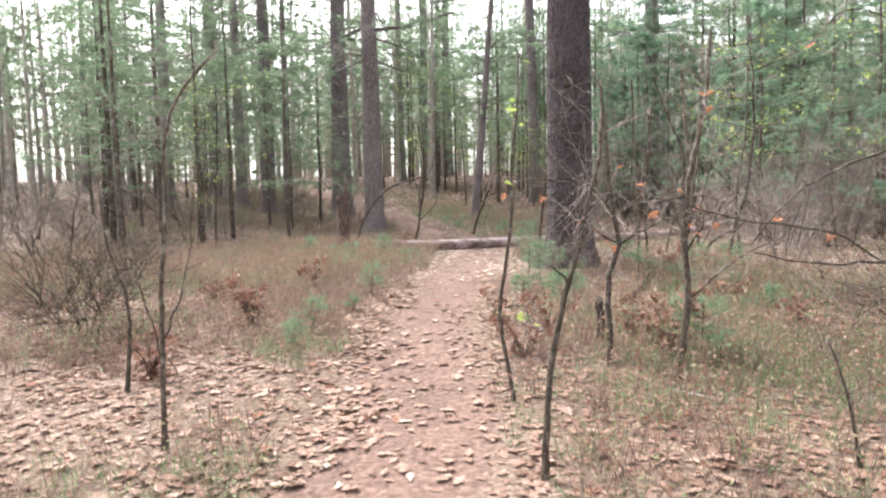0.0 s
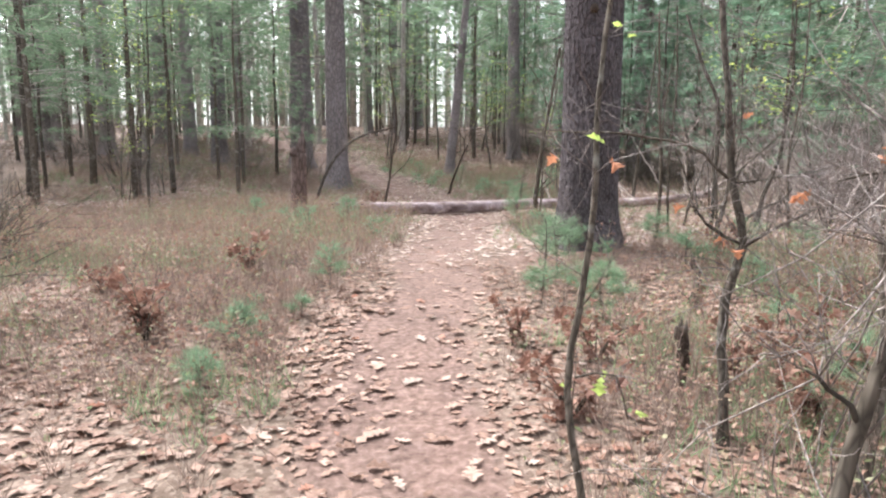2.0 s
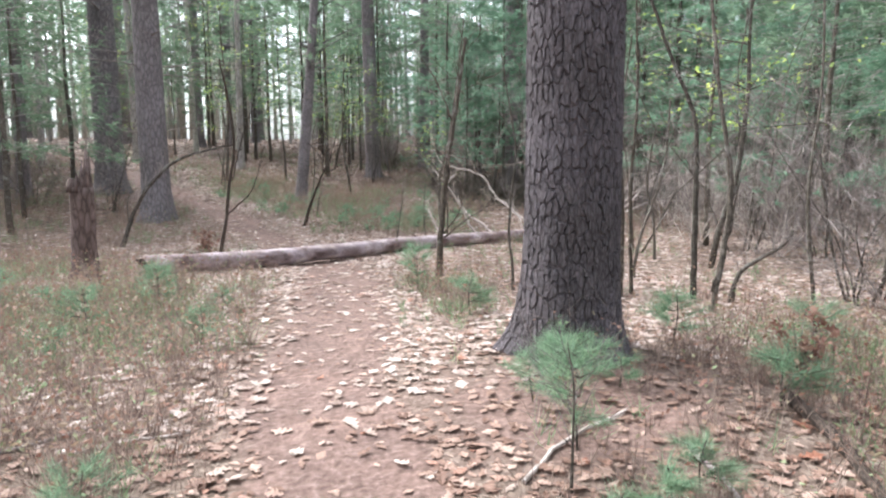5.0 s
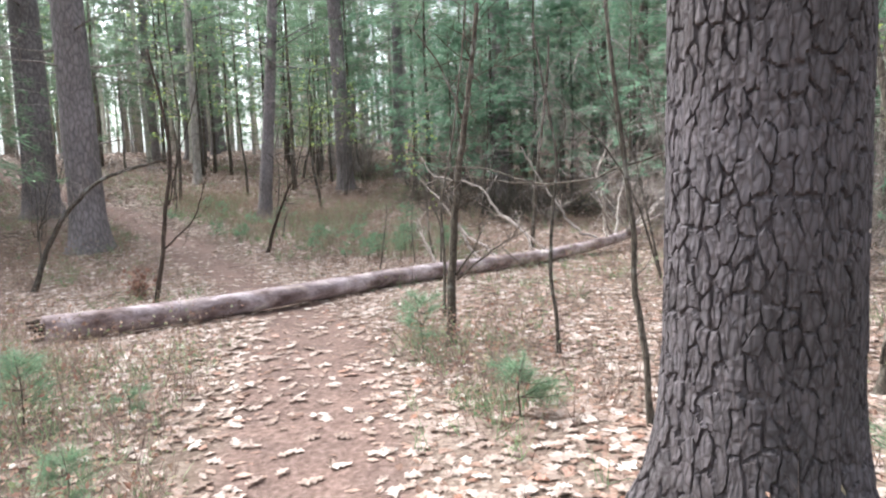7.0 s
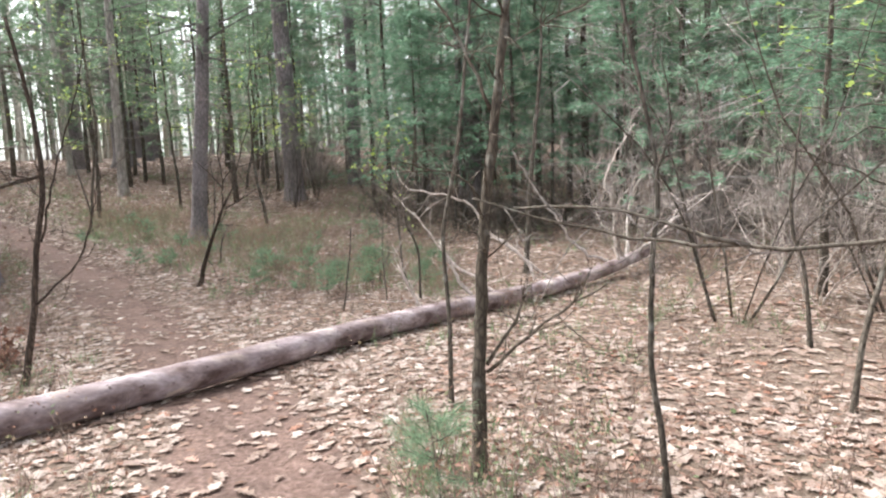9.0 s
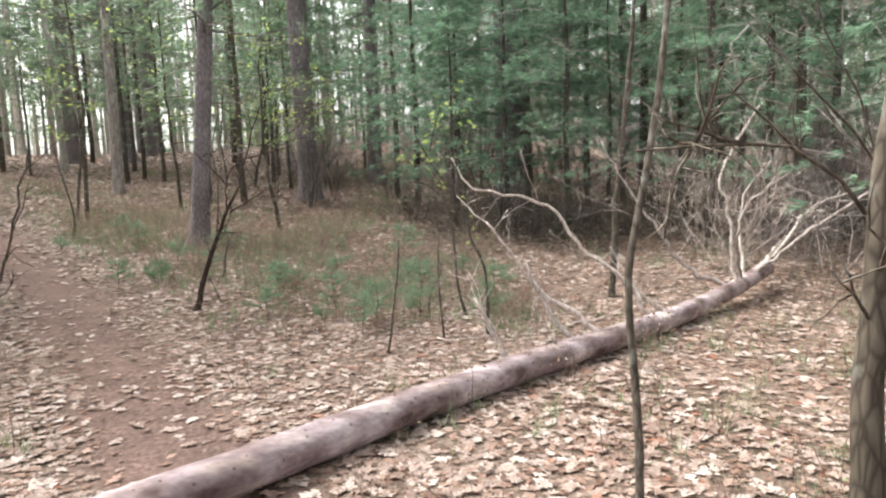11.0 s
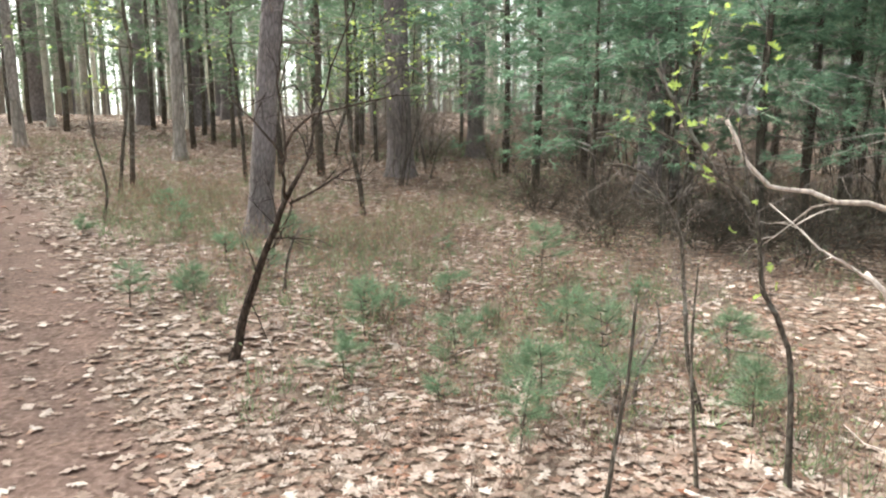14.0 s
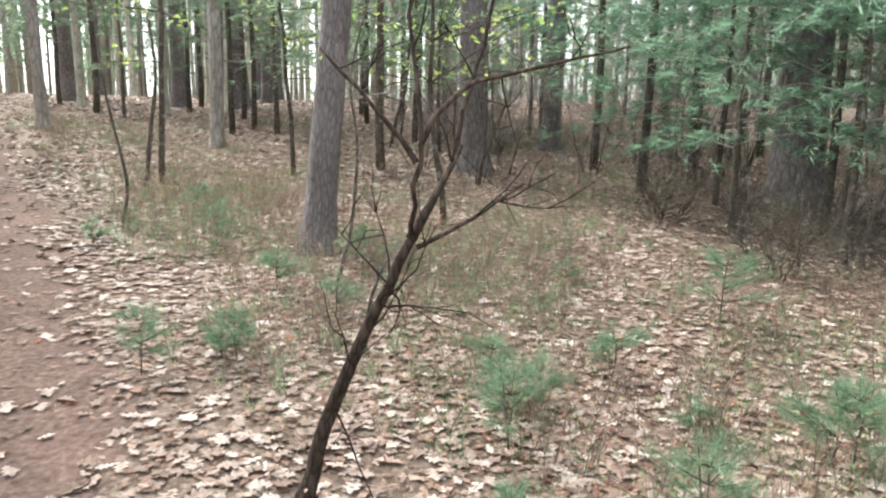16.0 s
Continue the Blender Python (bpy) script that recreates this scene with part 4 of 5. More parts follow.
sapling(0.45, 4.32, 0.015, [(-0.03, 0.02, 0.16), (-0.09, 0.07, 0.55), (-0.05, 0.1, 0.83), (-0, 0.14, 1.18), (0.01, 0.18, 1.53), (0.06, 0.23, 1.95), (0.08, 0.27, 2.27)],
        [[(-0.06, 0.08, 0.6), (0.08, 0.07, 0.6), (0.12, 0.05, 0.46)]],
        sprays=14, leaf=FRESH_LEAF, leaf_count=10, leaf_size=0.06)
sapling(1.25, 5.04, 0.026, [(0, 0.04, 0.23), (0.01, 0.11, 0.66), (0.1, 0.14, 0.91), (0.05, 0.2, 1.19), (0.04, 0.25, 1.54), (0.02, 0.31, 1.86), (0.01, 0.36, 2.18)],
        [[(0.11, 0.14, 0.91), (0.28, 0.14, 1.01), (0.43, 0.14, 1.08)], [(0.1, 0.14, 0.91), (-0.07, 0.17, 1), (-0.15, 0.2, 1.13)], [(0.04, 0.2, 1.21), (-0.15, 0.24, 1.36), (-0.41, 0.28, 1.41), (-0.85, 0.32, 1.43)], [(0.06, 0.19, 1.19), (0.28, 0.18, 1.22), (0.45, 0.17, 1.25)]],
        label="crooked forked sapling with rusty leaves hanging on", sprays=38, spray=0.5, leaf=RUST_LEAF, leaf_count=8)
sapling(-1.58, 3.7, 0.017, [(0, 0.07, 0.85), (0.03, 0.1, 1.29), (0.04, 0.14, 1.76), (0.17, 0.16, 2.04), (0.35, 0.18, 2.23)],
        [[(0, 0.04, 0.47), (-0.15, 0.08, 1.01), (-0.35, 0.1, 1.27), (-0.6, 0.13, 1.62)], [(0.02, 0.1, 1.3), (-0.25, 0.1, 1.5), (-0.6, 0.1, 1.66), (-0.8, 0.1, 1.8)], [(0.0, 0.05, 0.6), (0.13, 0.06, 0.9), (0.2, 0.08, 1.2)], [(0.03, 0.12, 1.5), (-0.12, 0.12, 1.75), (-0.3, 0.15, 2.0)], [(0.01, 0.04, 0.54), (0.16, 0.02, 0.28), (0.27, 0, 0.06)]],
        label="thin pale-topped bare sapling among brown brush", sprays=24)
sapling(-2.27, 4.73, 0.016, [(0.03, 0.05, 0.6), (-0.11, 0.08, 1.04), (-0.16, 0.12, 1.44)],
        [],
        sprays=16)
sapling(1.97, 3.12, 0.011, [(-0.07, 0.03, 0.35), (-0.16, 0.05, 0.62)],
        [],
        sprays=10)
sapling(3.68, 10.54, 0.029, [(0.24, 0.1, 1.03), (0.19, 0.27, 2.04), (0.16, 0.43, 3.05)],
        [[(0.03, 0.02, 0.19), (0.32, 0.1, 1.14), (0.37, 0.25, 2.2), (0.63, 0.31, 3)]],
        sprays=16)
sapling(3.88, 11.05, 0.032, [(0.11, 0.19, 1.42), (0.09, 0.26, 1.83), (-0.09, 0.37, 2.34), (-0.28, 0.51, 2.97)],
        [],
        sprays=16)
sapling(4.48, 10.16, 0.018, [(-0.02, 0.15, 0.99), (0.16, 0.27, 2.01), (0.24, 0.41, 3.09)],
        [[(-0.02, 0.15, 0.99), (0.2, 0.2, 1.65), (0.42, 0.23, 2.17)]],
        sprays=16)
sapling(4.2, 10.92, 0.026, [(0.12, 0.02, 0.29), (0.55, -0.04, 0.54), (0.66, -0.04, 0.69)],
        [],
        sprays=16)
sapling(1.82, 12.85, 0.04, [(0.06, 0.07, 0.69), (0.13, 0.12, 1.29), (0.22, 0.15, 1.77), (0.3, 0.18, 2.22), (0.39, 0.22, 2.79)],
        [[(0.21, 0.16, 1.86), (0.14, 0.23, 2.11), (0.03, 0.32, 2.4), (-0.16, 0.43, 2.67)], [(0.08, 0.04, 0.54), (0.36, -0.05, 0.77), (0.68, -0.15, 0.96)], [(0.08, 0.04, 0.58), (0.23, 0.01, 0.8), (0.32, -0, 0.97)], [(0.12, 0.14, 1.42), (0, 0.21, 1.55), (-0.29, 0.33, 1.56)], [(0.28, 0.18, 2.16), (0.49, 0.1, 2.27), (0.71, 0.03, 2.37)]],
        label="straight olive-brown sapling with long bare side branches", sprays=24, bark=OLIVE_BARK, thick=0.26)
sapling(2.12, 13.9, 0.017, [(0.04, 0.07, 0.6), (0.05, 0.13, 1.13), (0.2, 0.16, 1.76), (0.35, 0.22, 2.68), (0.42, 0.26, 3.21)],
        [],
        sprays=16)
sapling(2.49, 12.24, 0.017, [(0, 0.05, 0.36), (-0.02, 0.09, 0.62), (0.03, 0.14, 1.12), (0.08, 0.17, 1.53), (0.02, 0.29, 2.16), (-0.02, 0.36, 2.55)],
        [[(0.07, 0.17, 1.48), (0.16, 0.17, 1.76), (0.15, 0.23, 2.12)], [(0.11, 0.17, 1.58), (0.34, 0.09, 1.73)]],
        sprays=26)
sapling(2.14, 10.58, 0.019, [(-0.01, 0.05, 0.37), (-0.04, 0.11, 0.77), (-0.03, 0.13, 0.99), (-0.04, 0.18, 1.29), (-0.07, 0.25, 1.79), (-0.09, 0.3, 2.16), (-0.08, 0.35, 2.56)],
        [[(-0.04, 0.19, 1.36), (-0.22, 0.34, 1.28), (-0.5, 0.58, 1.28), (-0.75, 0.78, 1.34), (-0.94, 0.93, 1.41)], [(-0.42, 0.5, 1.28), (-0.6, 0.74, 1.36), (-0.78, 1.0, 1.37)], [(-0.04, 0.19, 1.36), (0.16, 0.08, 1.43), (0.42, -0.05, 1.56), (0.7, -0.15, 1.66)], [(-0.05, 0.19, 1.34), (-0.13, 0.28, 1.92), (-0.25, 0.36, 2.17)], [(-0.02, 0.22, 1.71), (0.24, 0.14, 1.72)]],
        label="thin sapling with a long pale arching branch beside the trail", sprays=24, thick=0.34)
sapling(4.11, 12.53, 0.02, [(0.11, 0.02, 0.44), (0.24, 0.01, 0.84), (0.4, 0.01, 1.33), (0.5, 0.08, 2.09)],
        [[(0.38, 0.02, 1.3), (0.1, 0.16, 1.46), (-0.3, 0.3, 1.6)], [(0.43, 0.04, 1.63), (0.25, 0.13, 1.69), (0.12, 0.17, 1.61), (0.02, 0.21, 1.6)]],
        sprays=16)
for x, y, r, bends in [(3.28, 11.38, 0.026, [(0.02, 0.05, 0.9), (-0.03, 0.1, 1.8), (-0.07, 0.16, 3.0)]), (3.46, 11.46, 0.02, [(-0.02, 0.05, 1.0), (0.05, 0.1, 2.0), (0.02, 0.15, 3.1)]),
                      (3.34, 11.62, 0.015, [(0.05, 0.03, 0.8), (0.08, 0.1, 1.7), (0.2, 0.12, 2.6)])]:
    sapling(x, y, r, bends, bark=OLIVE_BARK, label="dark upright sapling in a close clump of stems", sprays=14)
sapling(5.16, 13.64, 0.02, [(0, 0.08, 0.59), (-0.06, 0.17, 1.08), (0.09, 0.22, 1.89)],
        [],
        sprays=16)
sapling(-0.69, 16.12, 0.03, [(0.14, 0.03, 0.61), (0.2, 0.07, 1.1), (0.29, 0.1, 1.6), (0.26, 0.19, 2.19), (0.13, 0.35, 2.96)],
        [[(0.16, 0.02, 0.65), (0.32, -0.03, 0.8), (0.56, -0.09, 1.09), (0.73, -0.07, 1.71)], [(0.24, 0.06, 1.15), (0.4, 0.07, 1.73), (0.58, 0.07, 2.26), (0.71, 0.09, 2.8)], [(0.3, 0.11, 1.69), (-0.03, 0.23, 1.61)]],
        label="clump sapling with dark forking stems past the log", bark=DARK_BARK, sprays=22)
sapling(-2.32, 17.83, 0.039, [(0.32, -0.01, 0.74), (0.68, -0.08, 1.22), (1.1, -0.18, 1.52), (1.78, -0.38, 1.71)],
        [[(0.16, -0, 0.4), (0.16, 0.05, 0.82), (0.34, 0.02, 1.02)]],
        sprays=16)
sapling(0.88, 20.05, 0.036, [(0.11, -0.05, 0.32), (0.26, -0.2, 0.76), (0.4, -0.35, 1.13)],
        [[(0.4, -0.35, 1.13), (0.5, -0.33, 1.3), (0.59, -0.29, 1.45)], [(0.56, -0.3, 1.4), (0.68, -0.2, 1.8), (0.85, -0.1, 2.25), (1, -0.05, 2.6)], [(0.4, -0.35, 1.13), (0.38, -0.5, 1.32), (0.4, -0.5, 1.5), (0.38, -0.45, 1.85), (0.45, -0.4, 2.4)], [(0.39, -0.5, 1.4), (0.28, -0.45, 1.55), (0.1, -0.4, 1.75)], [(0.4, -0.5, 1.45), (0.52, -0.5, 1.62), (0.75, -0.5, 1.7), (1.1, -0.5, 1.78)], [(0.42, -0.35, 1.1), (0.62, -0.35, 1.2), (0.8, -0.36, 1.32)]],
        label="leaning dark broken sapling with a crooked fork", bark=DARK_BARK, sprays=8, spray=0.5, thick=0.55, fade=1)
sapling(1.31, 21.51, 0.018, [(0.06, 0.04, 0.35), (0.17, 0.05, 0.6)],
        [],
        sprays=16)
sapling(5.25, 18.35, 0.04, [(0.12, 0.07, 1.05), (0.27, 0.12, 1.98), (0.41, 0.16, 2.92), (0.48, 0.22, 3.62)],
        [[(0.15, 0.07, 1.12), (-0.07, 0.16, 1.08)]],
        sprays=16)
sapling(3.32, 17.58, 0.016, [(0.03, 0.1, 0.63), (-0.07, 0.17, 0.88), (-0.09, 0.23, 1.23), (-0.24, 0.31, 1.4), (-0.38, 0.39, 1.65), (-0.48, 0.45, 1.87)],
        [[(-0.36, 0.39, 1.7), (-0.28, 0.41, 1.95), (-0.21, 0.42, 2.13)], [(-0.24, 0.31, 1.4), (-0.41, 0.38, 1.55), (-0.62, 0.45, 1.63)], [(-0.09, 0.24, 1.24), (-0.13, 0.32, 1.65), (0, 0.33, 1.93), (-0.04, 0.38, 2.18)]],
        label="crooked sapling with fresh yellow-green leaves", leaf=FRESH_LEAF, leaf_count=64, leaf_size=0.055)
sapling(2.93, 17.69, 0.01, [(-0, 0.1, 0.58), (0.05, 0.16, 1)],
        [],
        sprays=10)
sapling(3.5, 18.41, 0.016, [(-0.07, 0.08, 0.27), (-0.07, 0.15, 0.65), (-0.08, 0.24, 1.06), (-0.25, 0.34, 1.35), (-0.46, 0.42, 1.4)],
        [],
        sprays=22)
sapling(6.16, 22.91, 0.04, [(0.13, 0.12, 0.79), (0.3, 0.28, 1.88), (0.38, 0.48, 3.08)],
        [],
        sprays=16)
sapling(6.25, 22.8, 0.04, [(0.16, 0.06, 0.54), (0.46, 0.11, 1.19)],
        [],
        sprays=16)
sapling(3.08, 18.49, 0.013, [(0.05, 0.03, 0.25), (0.17, 0.03, 0.44), (0.16, 0.06, 0.63)],
        [],
        sprays=10)
sapling(-0.87, 25.3, 0.021, [(0.07, 0.06, 0.42), (-0.11, 0.26, 1.26), (-0.16, 0.34, 1.62)],
        [],
        sprays=16)
sapling(-0.95, 27.15, 0.034, [(0.07, 0.1, 0.63), (0.17, 0.24, 1.52), (0.08, 0.42, 2.33)],
        [],
        sprays=16)
sapling(1.22, 22.83, 0.016, [(0.15, 0.05, 0.47), (0.22, 0.16, 1.15), (0.18, 0.27, 1.68), (0.35, 0.35, 2.31)],
        [],
        sprays=16)
sapling(2.32, 17.51, 0.012, [(0.12, 0.01, 0.62), (0.16, 0.03, 0.97)],
        [],
        sprays=10)
sapling(0.98, 7.87, 0.007, [(0.03, 0.05, 0.41), (0.02, 0.07, 0.55)],
        [],
        sprays=10)


# ---- pine seedlings ----
def seedling(height, seed, whorls=3):
    rng = np.random.default_rng(seed)
    root = new("pine_seedling")
    s, g = Soup(), Soup()
    line = curve([(0, 0, -0.03), (rng.normal(0, 0.02), rng.normal(0, 0.02), height * 0.5), (rng.normal(0, 0.03), 0, height * 0.92)], 0.05)
    tube(s, line, np.linspace(0.007, 0.003, len(line)), 5)
    at, way = [line[-1]], [np.array([0, 0, 1.0])]
    for w in range(whorls):
        h = height * (0.3 + 0.62 * w / whorls)
        for a in rng.uniform(0, 6.28, 4):
            d = np.array([math.cos(a), math.sin(a), rng.uniform(0.15, 0.6)])
            size = height * rng.uniform(0.2, 0.62) * (1.1 - 0.2 * w)
            k = np.array([0, 0, h])
            tube(s, np.array([k, k + d * size * 0.5, k + d * size + [0, 0, 0.02]]), [0.004, 0.003, 0.002], 4)
            for f in (0.4, 0.6, 0.8, 1.0):
                at.append(k + d * size * f)
                way.append(d + [0, 0, 0.25])
    part("stem", s, SAPLING_BARK, root)
    needles(g, np.array(at), np.array(way), 26, 0.115, 0.0028, 0.55, rng, 0.05)
    tagged(part("foliage", g, SEEDLING_NEEDLE, root, "soft bluish green needles", False), kind="stuff")
    return root


SEEDLINGS = [seedling(0.38, 81), seedling(0.5, 82, 4), seedling(0.28, 83, 2), seedling(0.6, 84, 4)]
SEEDLING_SPOTS = [(1.45, 8.95), (1.2, 8.75), (1.75, 8.8), (3.32, 9.01), (2.41, 8.30), (-1.05, 11.94), (-1.61, 10.57), (1.18, 8.2), (1.52, 7.76), (-1.23, 6.36), (-0.96, 7.06), (-0.85, 7.90), (0.85, 7.29), (1.23, 6.90),
                  (1.24, 7.60), (1.95, 5.11), (3.18, 7.37), (-1.31, 5.80), (-1.32, 7.27), (-1.22, 5.54), (2.01, 4.86), (-0.62, 10.73), (-0.5, 11.83), (1.53, 12.66), (1.59, 11.01),
                  (2.58, 18.69), (1.97, 20.65), (2.34, 19.44), (2.99, 18.51), (4.13, 18.99), (2.17, 20.64), (2.32, 18.29), (3.02, 18.83), (3.62, 18.17), (0.48, 21.49), (1.86, 20.27), (1.98, 20.93)]
MORE_SPOTS = [(0.56, 21.46), (2.83, 20.25), (3.37, 19.83), (0.78, 22.81), (-0.05, 25.53), (3.14, 22.65), (0.05, 21.33), (3.36, 19.93), (2.5, 9.4), (2.9, 8.6), (3.6, 8.4), (2.7, 7.6), (3.0, 6.2), (2.3, 6.5), (-1.5, 11.3), (-1.9, 11.9),
              (-2.4, 12.2), (2.1, 19.0), (3.3, 19.2), (2.7, 20.9), (1.6, 19.5), (4.4, 20.6), (3.9, 21.6), (1.2, 22.2), (1.5, 23.3), (-0.9, 24.3), (0.2, 24.2)]
rng = np.random.default_rng(15)
for i, (x, y) in enumerate(SEEDLING_SPOTS + MORE_SPOTS):
    plant = SEEDLINGS[i] if i < 4 else copy_thing(SEEDLINGS[i % 4], Matrix())
    tagged(settle(plant, x, y, rng.uniform(0, 6), rng.uniform(0.62, 0.98) * (0.7 if x < 0 and y < 9 else 1.0)), "soft green pine seedling growing through the leaf litter", "seedling", "pine seedlings")


# ---- clumps of rusty dead leaves on low stems ----
def rusty_clump(seed, wide, tall):
    rng = np.random.default_rng(seed)
    root = new("leafy_shrub")
    s, g = Soup(), Soup()
    at = []
    for a in rng.uniform(0, 6.28, 9):
        tip = np.array([math.cos(a) * wide, math.sin(a) * wide, tall * rng.uniform(0.6, 1.1)])
        p = curve([(0, 0, -0.03), tuple(tip * [0.4, 0.4, 0.6]), tuple(tip)], 0.08, 0.005, rng)
        tube(s, p, np.linspace(0.006, 0.002, len(p)), 4)
        at.append(p[rng.integers(1, len(p), 9)] + rng.normal(0, 0.04, (9, 3)))
    part("stem", s, SAPLING_BARK, root)
    leaves(g, OAK, np.concatenate(at), 0.085, 0.7, 0.35, rng)
    tagged(part("foliage", g, RUSTY_CLUMP, root, "curled rusty dead leaves", False), kind="stuff")
    return root


CLUMPS = [rusty_clump(101, 0.22, 0.32), rusty_clump(102, 0.16, 0.4)]
for i, (x, y) in enumerate([(2.95, 6.95), (1.6, 5.75), (0.62, 5.35), (1.75, 5.2), (2.1, 6.0), (0.5, 6.4), (3.1, 5.9), (2.9, 8.7), (-0.9, 16.8), (-1.9, 6.6), (-2.6, 7.6), (-2.2, 5.0), (0.95, 6.1), (-1.6, 8.3)]):
    shrub = CLUMPS[i] if i < 2 else copy_thing(CLUMPS[i % 2], Matrix())
    tagged(settle(shrub, x, y, 1.9 * i, 0.75 + 0.09 * (i % 5)), "low shrub of curled rusty dead leaves", "shrub", "rusty shrubs")


# ---- brush and sedge ----
GREEN_PATCHES = [(2.2, 5.4, 0.8), (3.3, 7.2, 1.0), (3.6, 9.0, 0.8), (-1.3, 5.7, 0.45), (-1.4, 7.2, 0.5), (-1.4, 11.7, 0.9), (-0.8, 10.8, 0.5), (2.6, 19.1, 0.8), (3.3, 20.0, 0.8), (1.7, 12.7, 0.6), (1.6, 11.2, 0.5), (1.9, 20.5, 0.6),
                 (0.7, 21.5, 0.5), (2.2, 23.0, 1.0), (-0.4, 24.8, 1.0), (1.2, 18.9, 0.4), (3.9, 18.4, 0.7), (0.4, 26.5, 1.2), (-4.0, 9.0, 1.2), (-3.2, 15.5, 1.0), (-1.9, 10.7, 0.7), (-0.75, 8.3, 0.3), (2.6, 4.6, 0.9), (1.7, 21.6, 0.8), (4.6, 21.0, 0.9), (-1.5, 22.5, 0.9), (3.4, 24.2, 0.9)]


def undergrowth():
    rng = np.random.default_rng(19)
    n = 90000
    x, y = rng.uniform(-11, 12, n), rng.uniform(1.0, 36, n)
    off = np.abs(x - trail_x(y))
    left = x < trail_x(y)
    before = y < np.where(left, 13.0, 9.6)
    want = np.where(before, np.where(left, 0.74, 0.42), np.where(left, 0.2, 0.08)) * np.clip((off - 0.5) / 0.6, 0, 1)
    want = want * np.clip(2.2 * vnoise(x, y, 1.4, 21) - 0.3, 0.06, 1.2)
    want = want + np.where((y > 22) & (off > 1.5), 0.17, 0) * np.clip(2.2 * vnoise(x, y, 2.2, 22) - 0.7, 0, 1)
    lush = 0
    for cx, cy, size in GREEN_PATCHES:
        lush = lush + np.exp(-((x - cx) ** 2 + (y - cy) ** 2) / size ** 2)
    lush = np.clip(lush, 0, 1) * np.clip((off - 0.5) / 0.4, 0, 1)
    keep = rng.random(n) < want + np.where(y > 15, 0.42, 0.9) * lush
    x, y, lush = x[keep], y[keep], lush[keep]
    at = np.column_stack([x, y, land(x, y)])
    kind = vnoise(x, y, 1.1, 23) + rng.normal(0, 0.12, len(x)) + 0.3 * lush + np.where(y > 22, 0.12, 0)
    up = np.array([0, 0, 1.0])
    s = Soup()
    dry = kind < 0.46
    needles(s, at[dry], np.broadcast_to(up, at[dry].shape), 11, 0.24, 0.005, 0.45, rng)
    tagged(part("dry_grass", s, DRY_GRASS, None, "", False), "thin dry brown stalks standing in the leaf litter", "grass", kind="stuff")
    s = Soup()
    green = kind > 0.60
    needles(s, at[green], np.broadcast_to(up, at[green].shape), 11, 0.2, 0.005, 0.5, rng)
    tagged(part("sedge", s, SEDGE, None, "", False), "tufts of thin olive-green sedge beside the trail", "grass", kind="stuff")
    bush = (kind > 0.33) & (rng.random(len(x)) < 0.6)
    q = at[bush]
    stems, lf = Soup(), Soup()
    needles(stems, q, np.broadcast_to(up, q.shape), 6, 0.42, 0.006, 0.4, rng)
    many = np.repeat(q, 13, 0)
    many = many + np.column_stack([rng.normal(0, 0.11, (len(many), 2)), rng.uniform(0.05, 0.36, len(many))])
    leaves(lf, CHIP, many, 0.032, 0.8, 0.2, rng)
    tagged(part("brush_stems", stems, DRY_GRASS, None, "", False), "low tangle of thin brown brush stems", "brush", kind="stuff")
    tagged(part("brush_leaves", lf, BRUSH_LEAF, None, "", False), "small rusty and olive leaves on low brush", "brush", kind="stuff")


undergrowth()


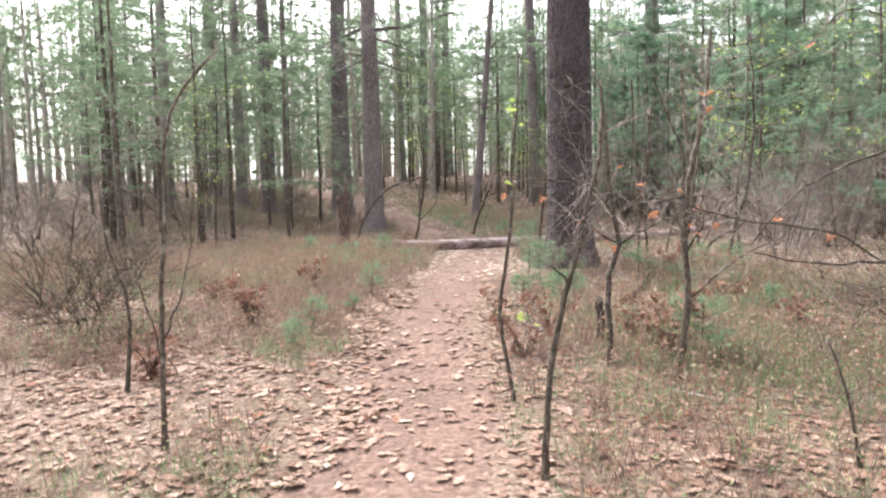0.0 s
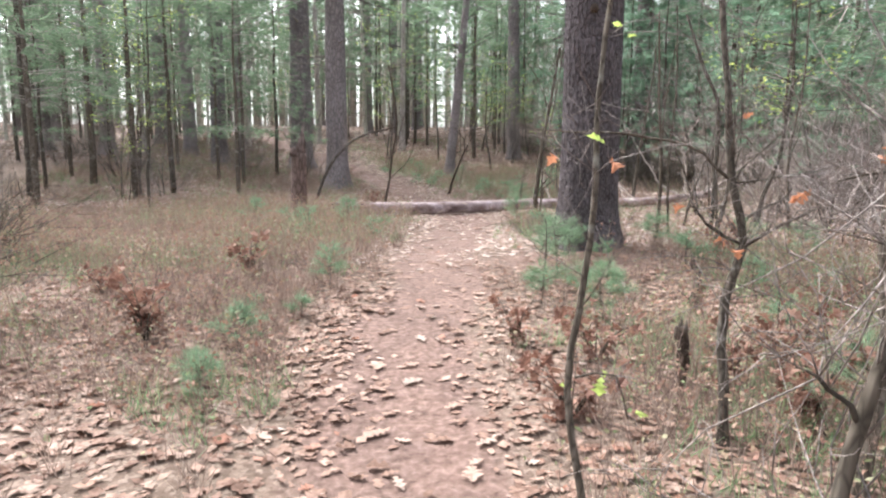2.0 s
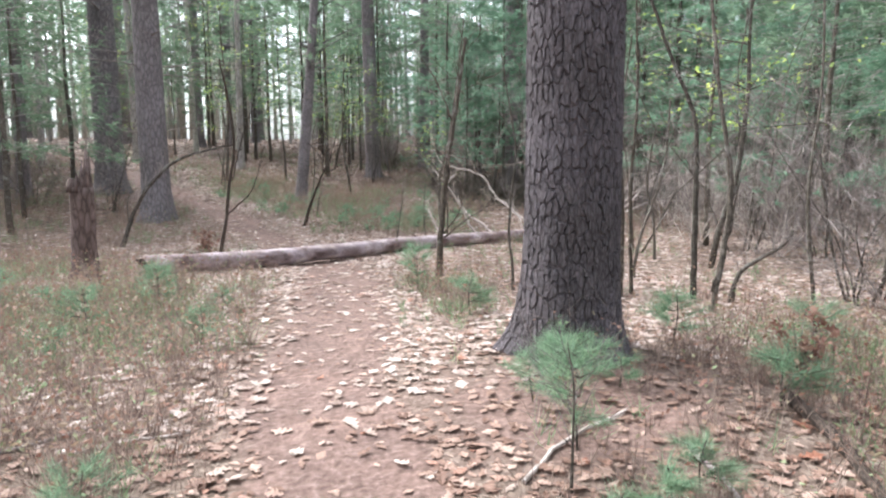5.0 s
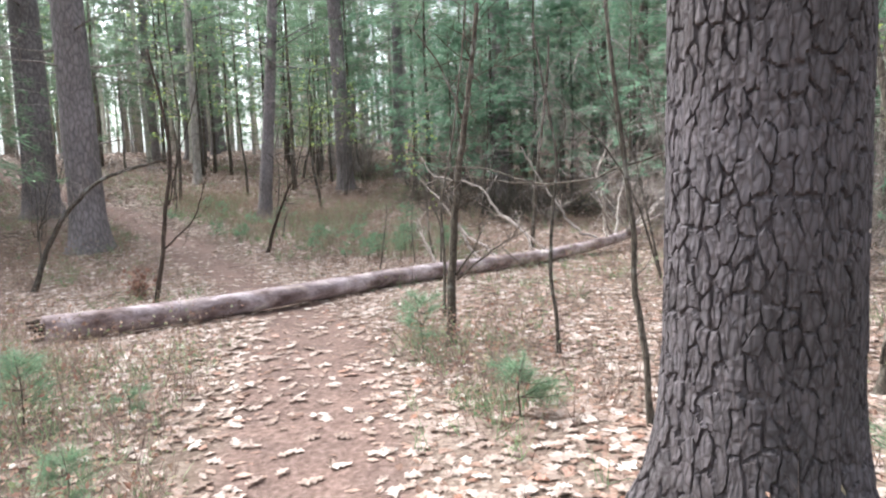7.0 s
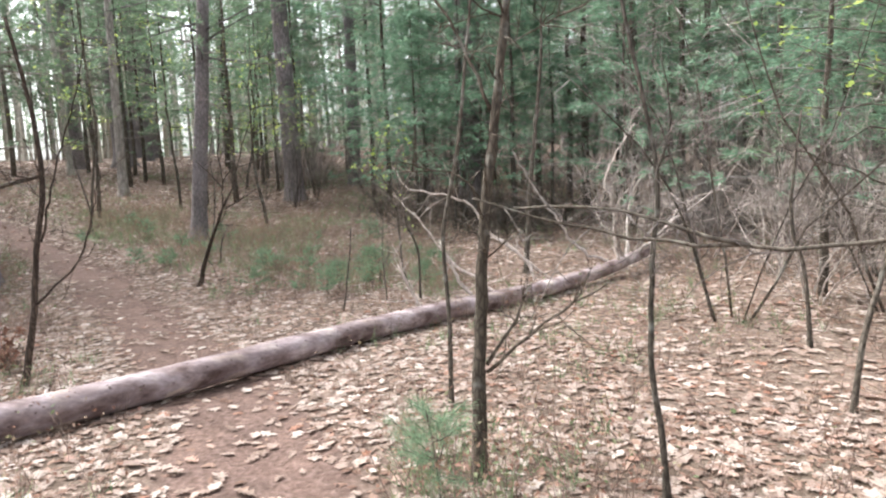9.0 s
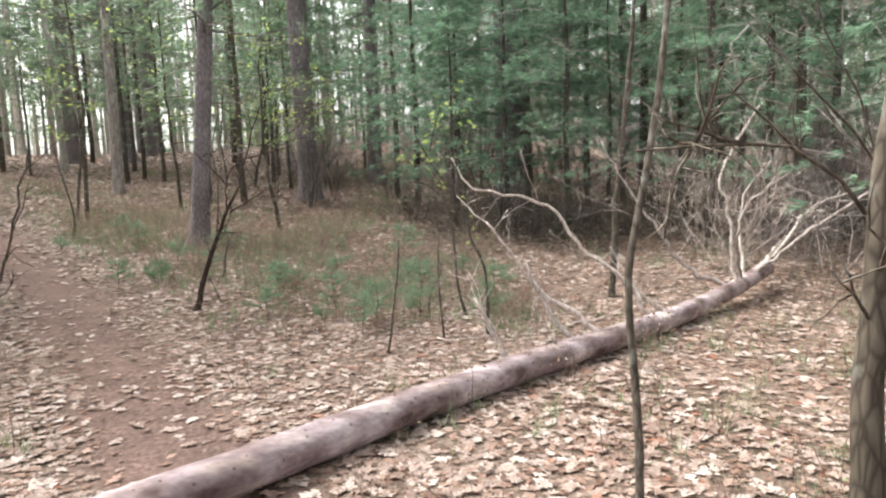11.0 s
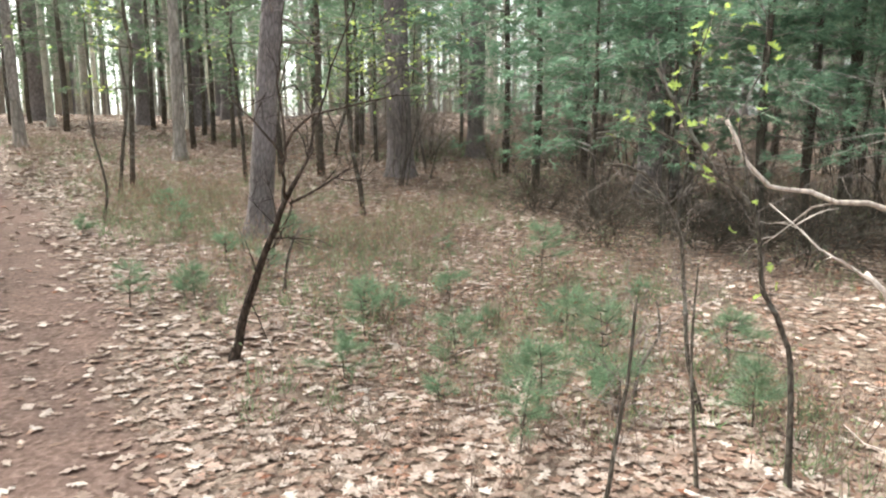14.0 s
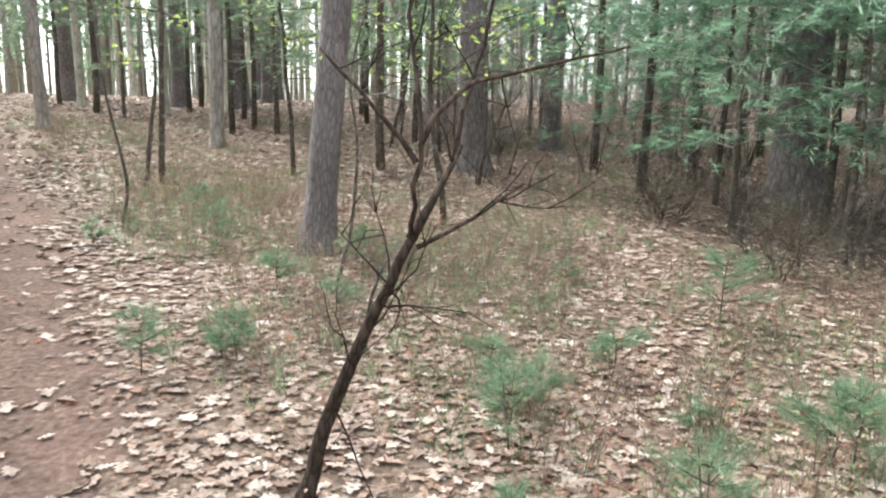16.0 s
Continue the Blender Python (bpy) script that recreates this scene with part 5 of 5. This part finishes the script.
# ---- fallen oak leaves ----
def litter():
    rng = np.random.default_rng(23)

    def cover(n, x0, x1, y0, y1, bare=0.6):
        x, y = rng.uniform(x0, x1, n), rng.uniform(y0, y1, n)
        on = trail(x, y)
        thick = np.interp(y, [2, 6, 12, 16], [0.55, 0.55, 0.85, 0.95]) * (0.4 + 0.8 * vnoise(x, y, 0.8, 31))
        thick = thick * np.where((x < -0.8) & (y < 13), np.where(y < 4.6, 0.4, 0.75), 1.0)
        keep = rng.random(n) < thick * (1 - on) + on * bare * (0.06 + 0.2 * vnoise(x, y, 0.5, 32))
        x, y = x[keep], y[keep]
        return np.column_stack([x, y, land(x, y) + rng.uniform(0.006, 0.018, len(x))])

    near, wide, far, brown = Soup(), Soup(), Soup(), Soup()
    leaves(brown, OAK, cover(14500, -3.0, 4.4, 1.2, 9), 0.095, 0.085, 0.075, rng)
    leaves(near, OAK, cover(29000, -3.0, 4.4, 9, 23), 0.10, 0.085, 0.075, rng)
    leaves(brown, PLAIN, cover(9000, -8.5, -3.0, 2, 16), 0.10, 0.09, 0.08, rng)
    leaves(wide, PLAIN, cover(8000, -8.5, -3.0, 16, 27), 0.11, 0.09, 0.08, rng)
    leaves(wide, PLAIN, cover(22000, 4.4, 11, 2, 27), 0.11, 0.09, 0.08, rng)
    leaves(wide, PLAIN, cover(13000, -3.0, 4.4, 23, 30), 0.11, 0.09, 0.08, rng)
    leaves(far, CHIP, cover(75000, -24, 18, 27, 52), 0.15, 0.25, 0.2, rng)
    leaves(brown, PLAIN, cover(9000, -3.2, -0.3, 1.6, 8), 0.085, 0.14, 0.14, rng)
    # the older broken leaves underneath
    scraps = Soup()
    leaves(scraps, CHIP, cover(70000, -3.2, 4.6, 1.2, 24, 0.25) - [0, 0, 0.005], 0.075, 0.07, 0.06, rng)
    leaves(scraps, CHIP, cover(34000, -9, -3.2, 2, 27) - [0, 0, 0.005], 0.085, 0.07, 0.06, rng)
    leaves(scraps, CHIP, cover(34000, 4.6, 11, 2, 27) - [0, 0, 0.005], 0.085, 0.07, 0.06, rng)
    tagged(part("leaf_scraps", scraps, LITTER_BROWN, None, "", False), "matted brown scraps of old oak leaves", "leaves", kind="stuff")
    made = [tagged(part("leaf_litter", s, LITTER, None, "", False), "layer of pale tan fallen oak leaves", "leaves", kind="stuff") for s in (near, wide, far)]
    tagged(part("leaf_litter", brown, LITTER_BROWN, None, "", False), "layer of reddish-brown fallen oak leaves among brush", "leaves", kind="stuff")
    # the leaves on and beside the trodden line, one by one
    forms = []
    for _ in range(10):
        s = Soup()
        leaves(s, OAK, np.zeros((1, 3)), 0.10, 0.08, 0.12, rng)
        forms.append(s.mesh("leaf", LITTER_LEAF, False))
    for k in range(300):
        y = rng.uniform(2.2, 21)
        x = float(trail_x(y)) + rng.normal(0, 0.8)
        ob = new("leaf", forms[k % 10])
        ob.parent = made[0]
        ob.matrix_basis = Matrix.LocRotScale((x, y, rest(x, y) + 0.012), Euler((rng.normal(0, 0.1), rng.normal(0, 0.1), rng.uniform(0, 6.28))), [rng.uniform(0.7, 1.35)] * 3)


litter()
